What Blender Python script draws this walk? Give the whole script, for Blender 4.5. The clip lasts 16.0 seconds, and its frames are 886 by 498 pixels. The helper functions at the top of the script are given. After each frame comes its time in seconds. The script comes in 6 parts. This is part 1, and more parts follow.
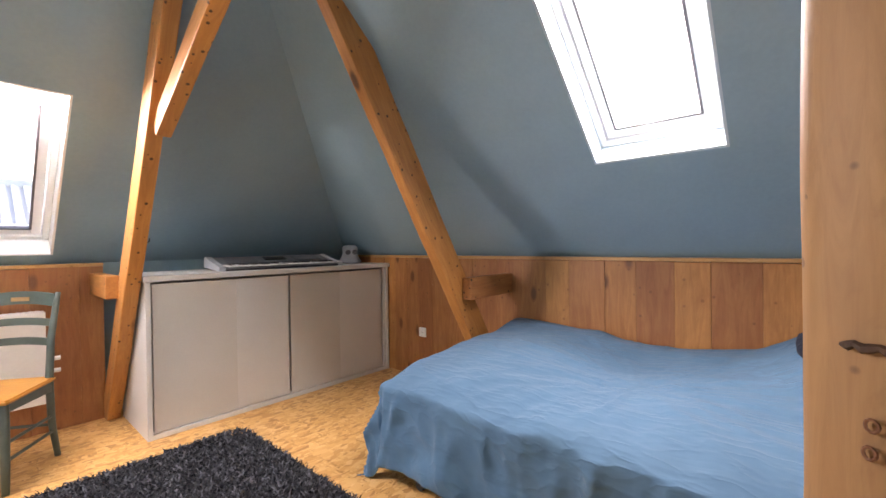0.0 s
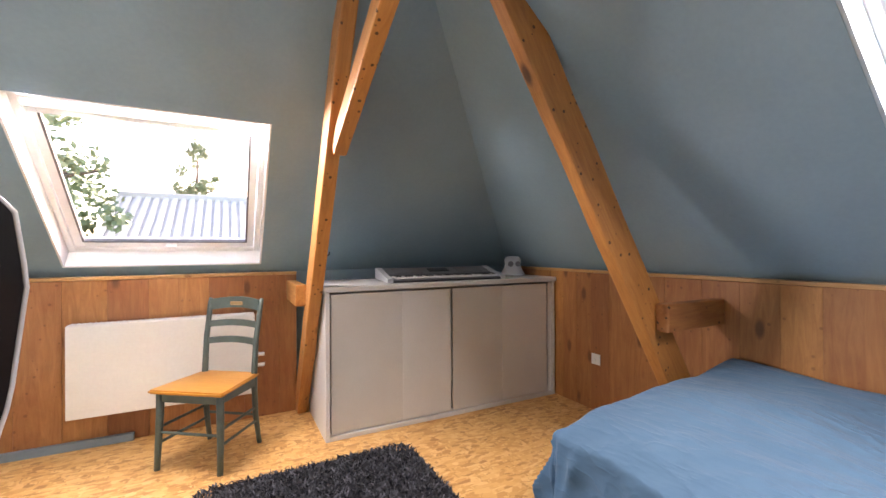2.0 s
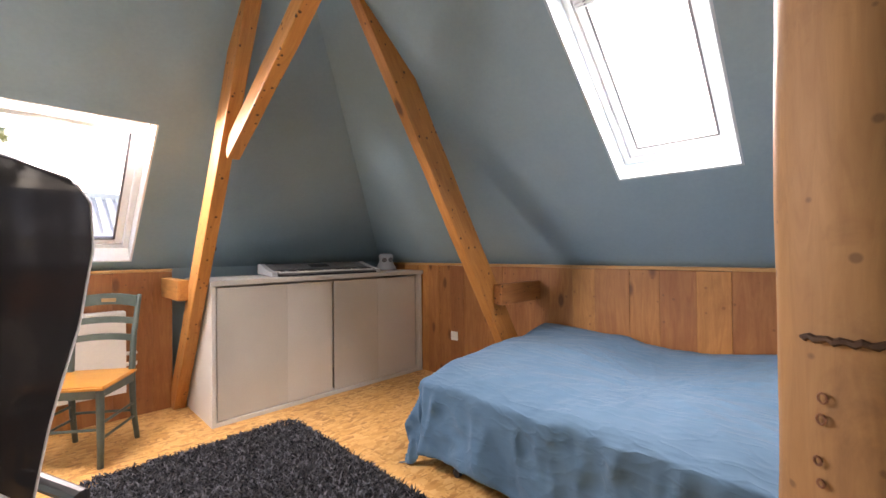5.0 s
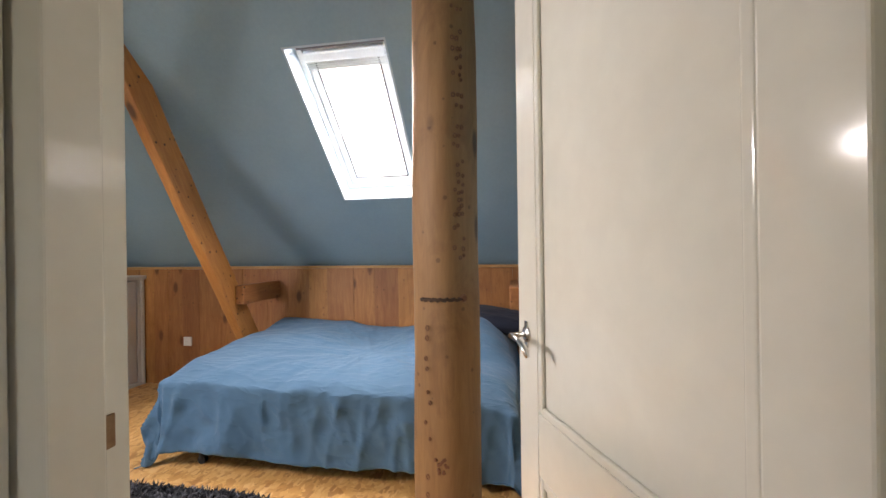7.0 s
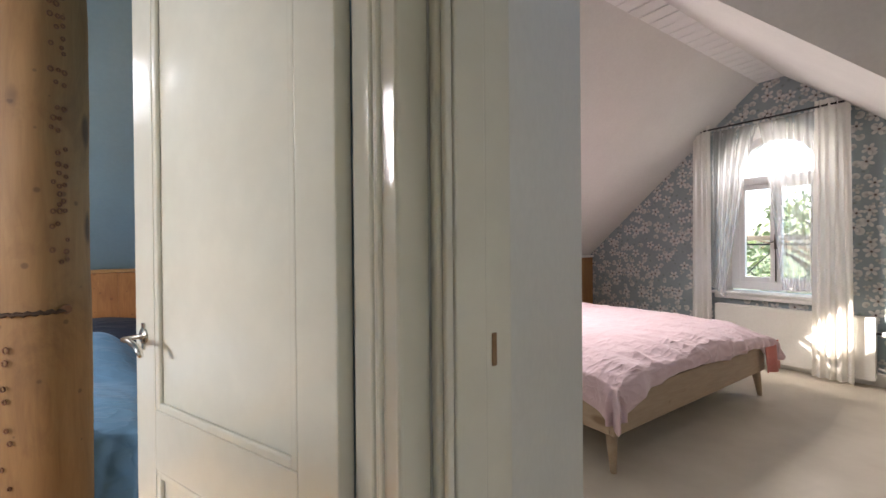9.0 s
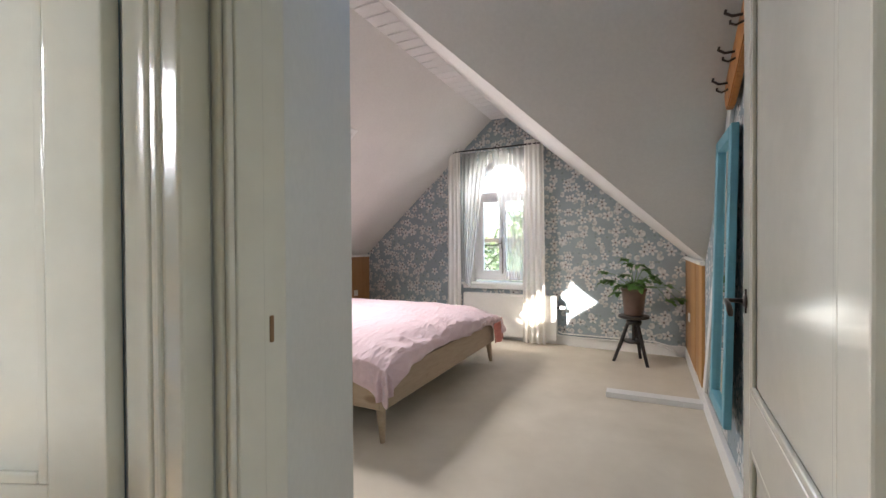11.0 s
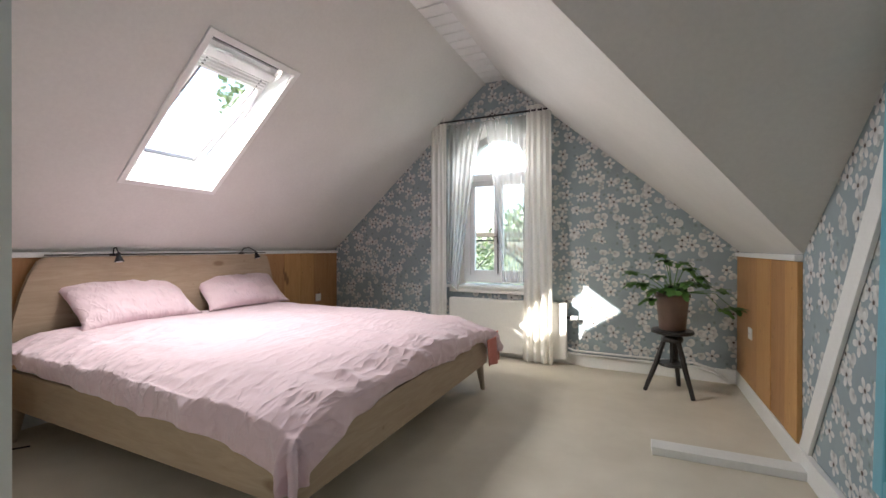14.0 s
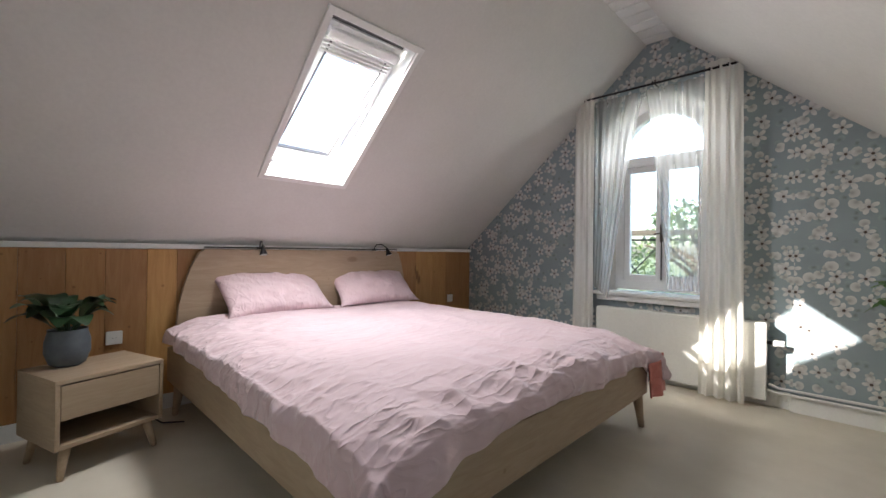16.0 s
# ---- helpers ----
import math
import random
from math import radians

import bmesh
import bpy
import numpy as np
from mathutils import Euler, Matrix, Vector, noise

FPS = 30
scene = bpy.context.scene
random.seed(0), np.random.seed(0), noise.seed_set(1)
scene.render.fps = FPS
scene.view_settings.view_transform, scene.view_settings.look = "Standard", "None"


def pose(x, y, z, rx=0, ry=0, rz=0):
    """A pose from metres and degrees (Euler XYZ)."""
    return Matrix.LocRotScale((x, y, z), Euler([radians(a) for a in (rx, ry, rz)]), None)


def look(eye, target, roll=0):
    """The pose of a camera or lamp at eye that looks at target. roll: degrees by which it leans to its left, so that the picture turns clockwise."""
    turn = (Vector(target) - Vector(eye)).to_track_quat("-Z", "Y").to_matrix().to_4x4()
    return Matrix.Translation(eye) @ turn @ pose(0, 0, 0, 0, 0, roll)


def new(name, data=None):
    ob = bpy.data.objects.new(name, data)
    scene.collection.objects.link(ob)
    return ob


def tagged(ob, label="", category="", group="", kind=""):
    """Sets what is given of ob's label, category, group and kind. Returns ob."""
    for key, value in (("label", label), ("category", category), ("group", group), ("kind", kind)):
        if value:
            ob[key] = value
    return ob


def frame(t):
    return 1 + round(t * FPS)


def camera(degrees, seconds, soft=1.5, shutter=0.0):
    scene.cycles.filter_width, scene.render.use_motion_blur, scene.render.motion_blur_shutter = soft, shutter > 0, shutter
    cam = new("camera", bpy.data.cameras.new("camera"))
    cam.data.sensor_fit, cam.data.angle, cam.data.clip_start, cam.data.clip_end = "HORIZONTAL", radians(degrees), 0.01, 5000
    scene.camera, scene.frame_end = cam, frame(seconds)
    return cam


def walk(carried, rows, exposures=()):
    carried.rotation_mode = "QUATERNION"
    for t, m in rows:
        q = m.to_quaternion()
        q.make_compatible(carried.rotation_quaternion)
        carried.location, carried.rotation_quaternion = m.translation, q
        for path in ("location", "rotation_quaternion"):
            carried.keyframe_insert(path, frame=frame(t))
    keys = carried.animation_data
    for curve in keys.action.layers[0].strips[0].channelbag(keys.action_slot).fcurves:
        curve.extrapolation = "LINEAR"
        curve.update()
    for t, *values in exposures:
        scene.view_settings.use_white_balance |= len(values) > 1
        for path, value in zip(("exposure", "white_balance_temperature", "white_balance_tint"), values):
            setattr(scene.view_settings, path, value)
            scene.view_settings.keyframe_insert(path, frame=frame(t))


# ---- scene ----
cam = camera(93.9, 16.0)
EXPOSURES = [(0, 3.33, 7450, 29), (3, 3.2, 7600, 30), (5.5, 3.33, 7900, 30), (7, 3.15, 7250, 24), (8, 3.15, 7300, 24), (9.5, 3.3, 6600, 16), (12.5, 3.42, 6500, 14), (14, 3.12, 6400, 11), (16, 2.9, 6300, 10)]
PATH = [
    (0, (0.654, 0.563, 1.216), (2.159, 1.879, 1.195), -0.8),
    (0.5, (0.781, 0.688, 1.219), (2.195, 2.103, 1.204), -0.7),
    (1, (0.842, 0.786, 1.252), (2.119, 2.325, 1.246), -0.5),
    (1.5, (0.823, 0.833, 1.286), (1.931, 2.498, 1.283), -0.4),
    (2, (0.797, 0.852, 1.29), (1.718, 2.628, 1.293), -0.3),
    (2.5, (0.787, 0.878, 1.273), (1.567, 2.719, 1.284), -0.2),
    (3, (0.804, 0.895, 1.263), (1.529, 2.759, 1.279), -0.1),
    (5.5, (0.293, 0.359, 1.228), (1.916, 1.529, 1.243), -0.6),
    (6, (0.145, 0.32, 1.233), (1.921, 1.24, 1.247), -0.6),
    (6.5, (0.032, 0.239, 1.24), (1.926, 0.882, 1.241), -1.0),
    (7, (-0.084, 0.161, 1.256), (1.888, 0.493, 1.256), -0.8),
    (7.5, (-0.202, 0.088, 1.265), (1.798, 0.069, 1.26), -0.8),
    (8, (-0.308, 0.019, 1.265), (1.654, -0.369, 1.259), -0.6),
    (8.5, (-0.324, 0.029, 1.265), (1.522, -0.742, 1.254), -0.4),
    (9, (-0.331, 0.091, 1.262), (1.321, -1.036, 1.249), -0.5),
    (9.5, (-0.392, 0.156, 1.263), (1.024, -1.257, 1.255), -0.5),
    (10, (-0.459, 0.238, 1.266), (0.726, -1.373, 1.256), -0.4),
    (10.2, (-0.483, 0.256, 1.265), (0.623, -1.411, 1.253), -0.4),
    (12.3, (-0.425, -0.09, 1.23), (0.324, -1.944, 1.213), -0.3),
    (12.5, (-0.394, -0.18, 1.211), (0.35, -2.036, 1.199), -0.3),
    (13, (-0.309, -0.425, 1.188), (0.438, -2.28, 1.178), -0.1),
    (13.5, (-0.204, -0.627, 1.181), (0.564, -2.474, 1.169), -0.0),
    (14, (-0.108, -0.825, 1.153), (0.741, -2.636, 1.147), 0.1),
    (14.5, (-0.026, -0.963, 1.142), (0.952, -2.708, 1.143), 0.2),
    (15, (0.035, -1.087, 1.141), (1.164, -2.737, 1.139), 0.5),
    (15.5, (0.064, -1.183, 1.121), (1.348, -2.716, 1.125), 0.6),
    (16, (0.092, -1.245, 1.098), (1.493, -2.671, 1.106), 0.8),
]
walk(cam, [(t, look(eye, target, roll)) for t, eye, target, roll in PATH], EXPOSURES)

# ---- light ----
SUN = Vector((2.20, 2.44, 1.64)).normalized()
world = bpy.data.worlds.new("sky")
scene.world = world
world.use_nodes = True
wn = world.node_tree
sky = wn.nodes.new("ShaderNodeTexSky")
sky.sky_type, sky.sun_disc = "NISHITA", False
sky.sun_elevation = math.asin(SUN.z)
sky.sun_rotation = math.atan2(SUN.x, SUN.y)
sky.air_density, sky.dust_density = 1.0, 3.0
wn.nodes["Background"].inputs["Strength"].default_value = 0.15
wn.links.new(sky.outputs[0], wn.nodes["Background"].inputs["Color"])
sun_data = bpy.data.lights.new("sun", "SUN")
sun_data.energy, sun_data.angle, sun_data.color = 2.6, radians(0.5), (1.0, 0.94, 0.85)
sun = new("sun", sun_data)
sun.matrix_world = look((20 * SUN.x, 20 * SUN.y, 20 * SUN.z), (0, 0, 0))


def window_light(name, eye, target, w, h, watts, color=(0.93, 0.97, 1.0)):
    d = bpy.data.lights.new(name, "AREA")
    d.shape, d.size, d.size_y, d.energy, d.color = "RECTANGLE", w, h, watts, color
    o = new(name, d)
    o.matrix_world = look(eye, target)
    return o


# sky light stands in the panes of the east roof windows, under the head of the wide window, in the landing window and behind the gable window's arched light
OUT_E = Vector((0.6606, 0, 0.7507))
PANE_A = Vector((2.445, 1.11, 2.0044)) + 0.158 * OUT_E
TILT = radians(7)
UP_E = Vector((-0.7507, 0, 0.6606))
PANE_B = Vector((2.4775, -2.6825, 1.9758)) + 0.172 * OUT_E + 0.10 * UP_E
window_light("skylight_1", PANE_A, PANE_A - OUT_E, 0.39, 0.92, 6.2)
window_light("skylight_2", PANE_B, PANE_B - OUT_E * math.cos(TILT) - UP_E * math.sin(TILT), 0.39, 0.66, 6.6, (1.0, 0.98, 0.95))
HEAD_N = Vector((0.43, 3.56, 2.01))
window_light("skylight_3", HEAD_N, HEAD_N + Vector((0.15, -0.8, -0.45)), 1.0, 0.04, 10.5)
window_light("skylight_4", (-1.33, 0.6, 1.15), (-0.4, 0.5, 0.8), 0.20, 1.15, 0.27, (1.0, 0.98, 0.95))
window_light("skylight_5", (1.295, -5.33, 2.16), (1.0, -4.4, 1.0), 0.46, 0.28, 0.95, (1.0, 0.98, 0.95))

# ---- materials ----
def nodes_of(name, rough=0.6, metallic=0.0, spec=0.5):
    m = bpy.data.materials.new(name)
    m.use_nodes = True
    t = m.node_tree
    b = t.nodes["Principled BSDF"]
    b.inputs["Roughness"].default_value = rough
    b.inputs["Metallic"].default_value = metallic
    b.inputs["Specular IOR Level"].default_value = spec
    return m, t, b


def coords(t, stretch=(1, 1, 1), kind="Object"):
    c, mp = t.nodes.new("ShaderNodeTexCoord"), t.nodes.new("ShaderNodeMapping")
    mp.inputs["Scale"].default_value = stretch
    t.links.new(c.outputs[kind], mp.inputs["Vector"])
    return mp.outputs[0]


def tex(t, vec, scale, detail=4, rough=0.6, distort=0.0):
    n = t.nodes.new("ShaderNodeTexNoise")
    n.inputs["Scale"].default_value, n.inputs["Detail"].default_value = scale, detail
    n.inputs["Roughness"].default_value, n.inputs["Distortion"].default_value = rough, distort
    t.links.new(vec, n.inputs["Vector"])
    return n.outputs["Fac"]


def ramp(t, fac, stops):
    r = t.nodes.new("ShaderNodeValToRGB")
    e = r.color_ramp.elements
    while len(e) < len(stops):
        e.new(0.5)
    for k, (p, c) in zip(e, stops):
        k.position, k.color = p, (*c, 1) if len(c) == 3 else c
    t.links.new(fac, r.inputs[0])
    return r.outputs[0]


def mix(t, fac, a, b, mode="MIX"):
    n = t.nodes.new("ShaderNodeMix")
    n.data_type, n.blend_type = "RGBA", mode
    for sock, v in ((n.inputs[0], fac), (n.inputs[6], a), (n.inputs[7], b)):
        if isinstance(v, (int, float)):
            sock.default_value = v
        elif isinstance(v, tuple):
            sock.default_value = (*v, 1)
        else:
            t.links.new(v, sock)
    return n.outputs[2]


def calc(t, op, a, b=0.0, c=0.0):
    n = t.nodes.new("ShaderNodeMath")
    n.operation = op
    for sock, v in zip(n.inputs, (a, b, c)):
        if isinstance(v, (int, float)):
            sock.default_value = v
        else:
            t.links.new(v, sock)
    return n.outputs[0]


def bump(t, b, height, strength=0.2, dist=0.01):
    n = t.nodes.new("ShaderNodeBump")
    n.inputs["Strength"].default_value, n.inputs["Distance"].default_value = strength, dist
    t.links.new(height, n.inputs["Height"])
    t.links.new(n.outputs[0], b.inputs["Normal"])


def surface(name, c1, c2, scale=4, rough=0.6, grain=60, strength=0.15, dist=0.004, metallic=0.0, stretch=(1, 1, 1), spec=0.5):
    m, t, b = nodes_of(name, rough, metallic, spec)
    v = coords(t, stretch)
    big, fine = tex(t, v, scale), tex(t, v, grain, 3)
    base = ramp(t, big, [(0.3, c1), (0.7, c2)])
    base = mix(t, 0.06, base, ramp(t, fine, [(0.35, tuple(x * 0.6 for x in c1)), (0.65, tuple(min(1, x * 1.25) for x in c2))]))
    t.links.new(base, b.inputs["Base Color"])
    rr = t.nodes.new("ShaderNodeMapRange")
    rr.inputs[3].default_value, rr.inputs[4].default_value = max(0.02, rough - 0.08), min(1, rough + 0.08)
    t.links.new(big, rr.inputs[0])
    t.links.new(rr.outputs[0], b.inputs["Roughness"])
    if strength:
        bump(t, b, fine, strength, dist)
    return m


def timber(name, light, dark, knot, along="Z", rough=0.5, varied=True, grain=1.0, knots=1.0):
    """Softwood with grain along one local axis, knots and board-to-board variation."""
    m, t, b = nodes_of(name, rough)
    s = {"X": (0.12, 1, 1), "Y": (1, 0.12, 1), "Z": (1, 1, 0.12)}[along]
    k = {"X": (0.45, 1, 1), "Y": (1, 0.45, 1), "Z": (1, 1, 0.45)}[along]
    info = t.nodes.new("ShaderNodeObjectInfo")
    shift = t.nodes.new("ShaderNodeVectorMath")
    shift.operation = "MULTIPLY_ADD"
    comb = t.nodes.new("ShaderNodeCombineXYZ")
    for i in range(3):
        t.links.new(calc(t, "MULTIPLY", info.outputs["Random"], 13.0 + 7 * i), comb.inputs[i])
    src = t.nodes.new("ShaderNodeTexCoord")
    shift.inputs[1].default_value = (1, 1, 1)
    t.links.new(src.outputs["Object"], shift.inputs[0])
    t.links.new(comb.outputs[0], shift.inputs[2])

    def scaled(q):
        mp = t.nodes.new("ShaderNodeMapping")
        mp.inputs["Scale"].default_value = q
        t.links.new(shift.outputs[0], mp.inputs["Vector"])
        return mp.outputs[0]
    g = tex(t, scaled(s), 26 * grain, 6, 0.65, 1.2)
    w = tex(t, scaled(s), 5 * grain, 3, 0.5, 0.6)
    base = ramp(t, g, [(0.3, dark), (0.7, light)])
    base = mix(t, calc(t, "MULTIPLY", w, 0.55), base, tuple(x * 0.72 for x in dark))
    vor = t.nodes.new("ShaderNodeTexVoronoi")
    vor.inputs["Scale"].default_value = 8.0
    t.links.new(scaled(k), vor.inputs["Vector"])
    sel = t.nodes.new("ShaderNodeSeparateColor")
    t.links.new(vor.outputs["Color"], sel.inputs[0])
    kn = calc(t, "MULTIPLY", calc(t, "LESS_THAN", sel.outputs[0], 0.36 * min(knots, 0.6)), ramp(t, vor.outputs["Distance"], [(0.13, (1, 1, 1)), (0.25, (0, 0, 0))]))
    base = mix(t, calc(t, "MULTIPLY", kn, 0.85), base, knot)
    dots = t.nodes.new("ShaderNodeTexVoronoi")
    dots.inputs["Scale"].default_value = 33.0
    t.links.new(scaled((1, 1, 1)), dots.inputs["Vector"])
    pick = t.nodes.new("ShaderNodeSeparateColor")
    t.links.new(dots.outputs["Color"], pick.inputs[0])
    dt = calc(t, "MULTIPLY", calc(t, "LESS_THAN", pick.outputs[1], 0.16 * knots), ramp(t, calc(t, "DIVIDE", dots.outputs["Distance"], calc(t, "MULTIPLY_ADD", pick.outputs[2], 0.9, 0.42)), [(0.19, (1, 1, 1)), (0.30, (0, 0, 0))]))
    base = mix(t, calc(t, "MULTIPLY", dt, 0.95 if knots > 1 else 0.5), base, knot)
    if varied:
        hue = t.nodes.new("ShaderNodeHueSaturation")
        t.links.new(calc(t, "MULTIPLY_ADD", info.outputs["Random"], 0.42, 0.76), hue.inputs["Value"])
        t.links.new(calc(t, "MULTIPLY_ADD", info.outputs["Random"], 0.012, 0.493), hue.inputs["Hue"])
        t.links.new(base, hue.inputs["Color"])
        base = hue.outputs[0]
    t.links.new(base, b.inputs["Base Color"])
    bump(t, b, g, 0.25, 0.003)
    return m


def glass_mat():
    m, t, b = nodes_of("window_glass", 0.0)
    out = t.nodes["Material Output"]
    tr, gl, mx, fr = (t.nodes.new("ShaderNode" + k) for k in ("BsdfTransparent", "BsdfGlossy", "MixShader", "LayerWeight"))
    gl.inputs["Roughness"].default_value = 0.02
    tr.inputs["Color"].default_value = (0.94, 0.96, 0.96, 1)
    t.links.new(calc(t, "MULTIPLY_ADD", calc(t, "POWER", fr.outputs["Facing"], 4.0), 0.6, 0.03), mx.inputs[0])
    t.links.new(tr.outputs[0], mx.inputs[1])
    t.links.new(gl.outputs[0], mx.inputs[2])
    t.links.new(mx.outputs[0], out.inputs["Surface"])
    return m


def sheer_mat():
    m, t, b = nodes_of("sheer_voile", 0.9)
    out = t.nodes["Material Output"]
    tr, tl, df, m1, m2 = (t.nodes.new("ShaderNode" + k) for k in ("BsdfTransparent", "BsdfTranslucent", "BsdfDiffuse", "MixShader", "MixShader"))
    v = coords(t, (14, 14, 0.6))
    f = tex(t, v, 1.5, 2)
    df.inputs["Color"].default_value = tl.inputs["Color"].default_value = (0.94, 0.94, 0.92, 1)
    m1.inputs[0].default_value = 0.78
    t.links.new(df.outputs[0], m1.inputs[1])
    t.links.new(tl.outputs[0], m1.inputs[2])
    t.links.new(calc(t, "MULTIPLY_ADD", f, 0.16, 0.20), m2.inputs[0])
    t.links.new(tr.outputs[0], m2.inputs[1])
    t.links.new(m1.outputs[0], m2.inputs[2])
    t.links.new(m2.outputs[0], out.inputs["Surface"])
    return m


def cloth(name, c1, c2, weave=350, rough=0.85, sheen=0.3, thin=0.0, crumple=0.5):
    m, t, b = nodes_of(name, rough, 0, 0.25)
    v = coords(t)
    base = ramp(t, tex(t, v, 3.5, 5), [(0.3, c1), (0.7, c2)])
    t.links.new(base, b.inputs["Base Color"])
    b.inputs["Sheen Weight"].default_value = sheen
    lines = None
    for turn, sc in ((0.5, 5.0), (-0.7, 8.0), (1.2, 15.0)):
        mp = t.nodes.new("ShaderNodeMapping")
        mp.inputs["Scale"].default_value = (1.0, 0.32, 0.7)
        mp.inputs["Rotation"].default_value = (0.2, 0.1, turn)
        t.links.new(v, mp.inputs["Vector"])
        ridge = calc(t, "ABSOLUTE", calc(t, "SUBTRACT", tex(t, mp.outputs[0], sc, 2, 0.45, 0.25), 0.5))
        ridge = ramp(t, ridge, [(0.0, (1, 1, 1)), (0.05, (0.45, 0.45, 0.45)), (0.16, (0, 0, 0))])
        lines = ridge if lines is None else calc(t, "ADD", lines, ridge)
    soft = calc(t, "MULTIPLY", lines, tex(t, v, 2.4, 2))
    h = calc(t, "ADD", calc(t, "MULTIPLY", tex(t, v, weave, 1), 0.02), soft)
    bump(t, b, h, crumple, 0.012)
    if thin:
        tl, mx, out = t.nodes.new("ShaderNodeBsdfTranslucent"), t.nodes.new("ShaderNodeMixShader"), t.nodes["Material Output"]
        tl.inputs["Color"].default_value = (*c2, 1)
        mx.inputs[0].default_value = thin
        t.links.new(b.outputs[0], mx.inputs[1])
        t.links.new(tl.outputs[0], mx.inputs[2])
        t.links.new(mx.outputs[0], out.inputs["Surface"])
    return m


def osb_mat():
    m, t, b = nodes_of("oriented_strand_board", 0.45)
    cols = None
    h = None
    for i, (st, sc) in enumerate((((1.0, 0.25, 1), 75), ((0.22, 1.0, 1), 68), ((0.5, 0.9, 1), 44))):
        vor = t.nodes.new("ShaderNodeTexVoronoi")
        vor.inputs["Scale"].default_value = sc
        warp = t.nodes.new("ShaderNodeMapping")
        warp.inputs["Scale"].default_value = st
        warp.inputs["Rotation"].default_value = (0, 0, 0.5 * i + 0.3)
        c = t.nodes.new("ShaderNodeTexCoord")
        t.links.new(c.outputs["Object"], warp.inputs["Vector"])
        t.links.new(warp.outputs[0], vor.inputs["Vector"])
        sp = t.nodes.new("ShaderNodeSeparateColor")
        t.links.new(vor.outputs["Color"], sp.inputs[0])
        col = ramp(t, sp.outputs[0], [(0.0, (0.36, 0.155, 0.04)), (0.25, (0.58, 0.295, 0.088)), (0.6, (0.70, 0.40, 0.14)), (1.0, (0.80, 0.52, 0.23))])
        cols = col if cols is None else mix(t, calc(t, "GREATER_THAN", sp.outputs[1], 0.45), cols, col)
        h = sp.outputs[2] if h is None else calc(t, "ADD", h, sp.outputs[2])
    cols = mix(t, calc(t, "MULTIPLY", tex(t, coords(t), 2.2, 4), 0.5), cols, (0.55, 0.28, 0.085))
    t.links.new(cols, b.inputs["Base Color"])
    bump(t, b, h, 0.12, 0.002)
    return m


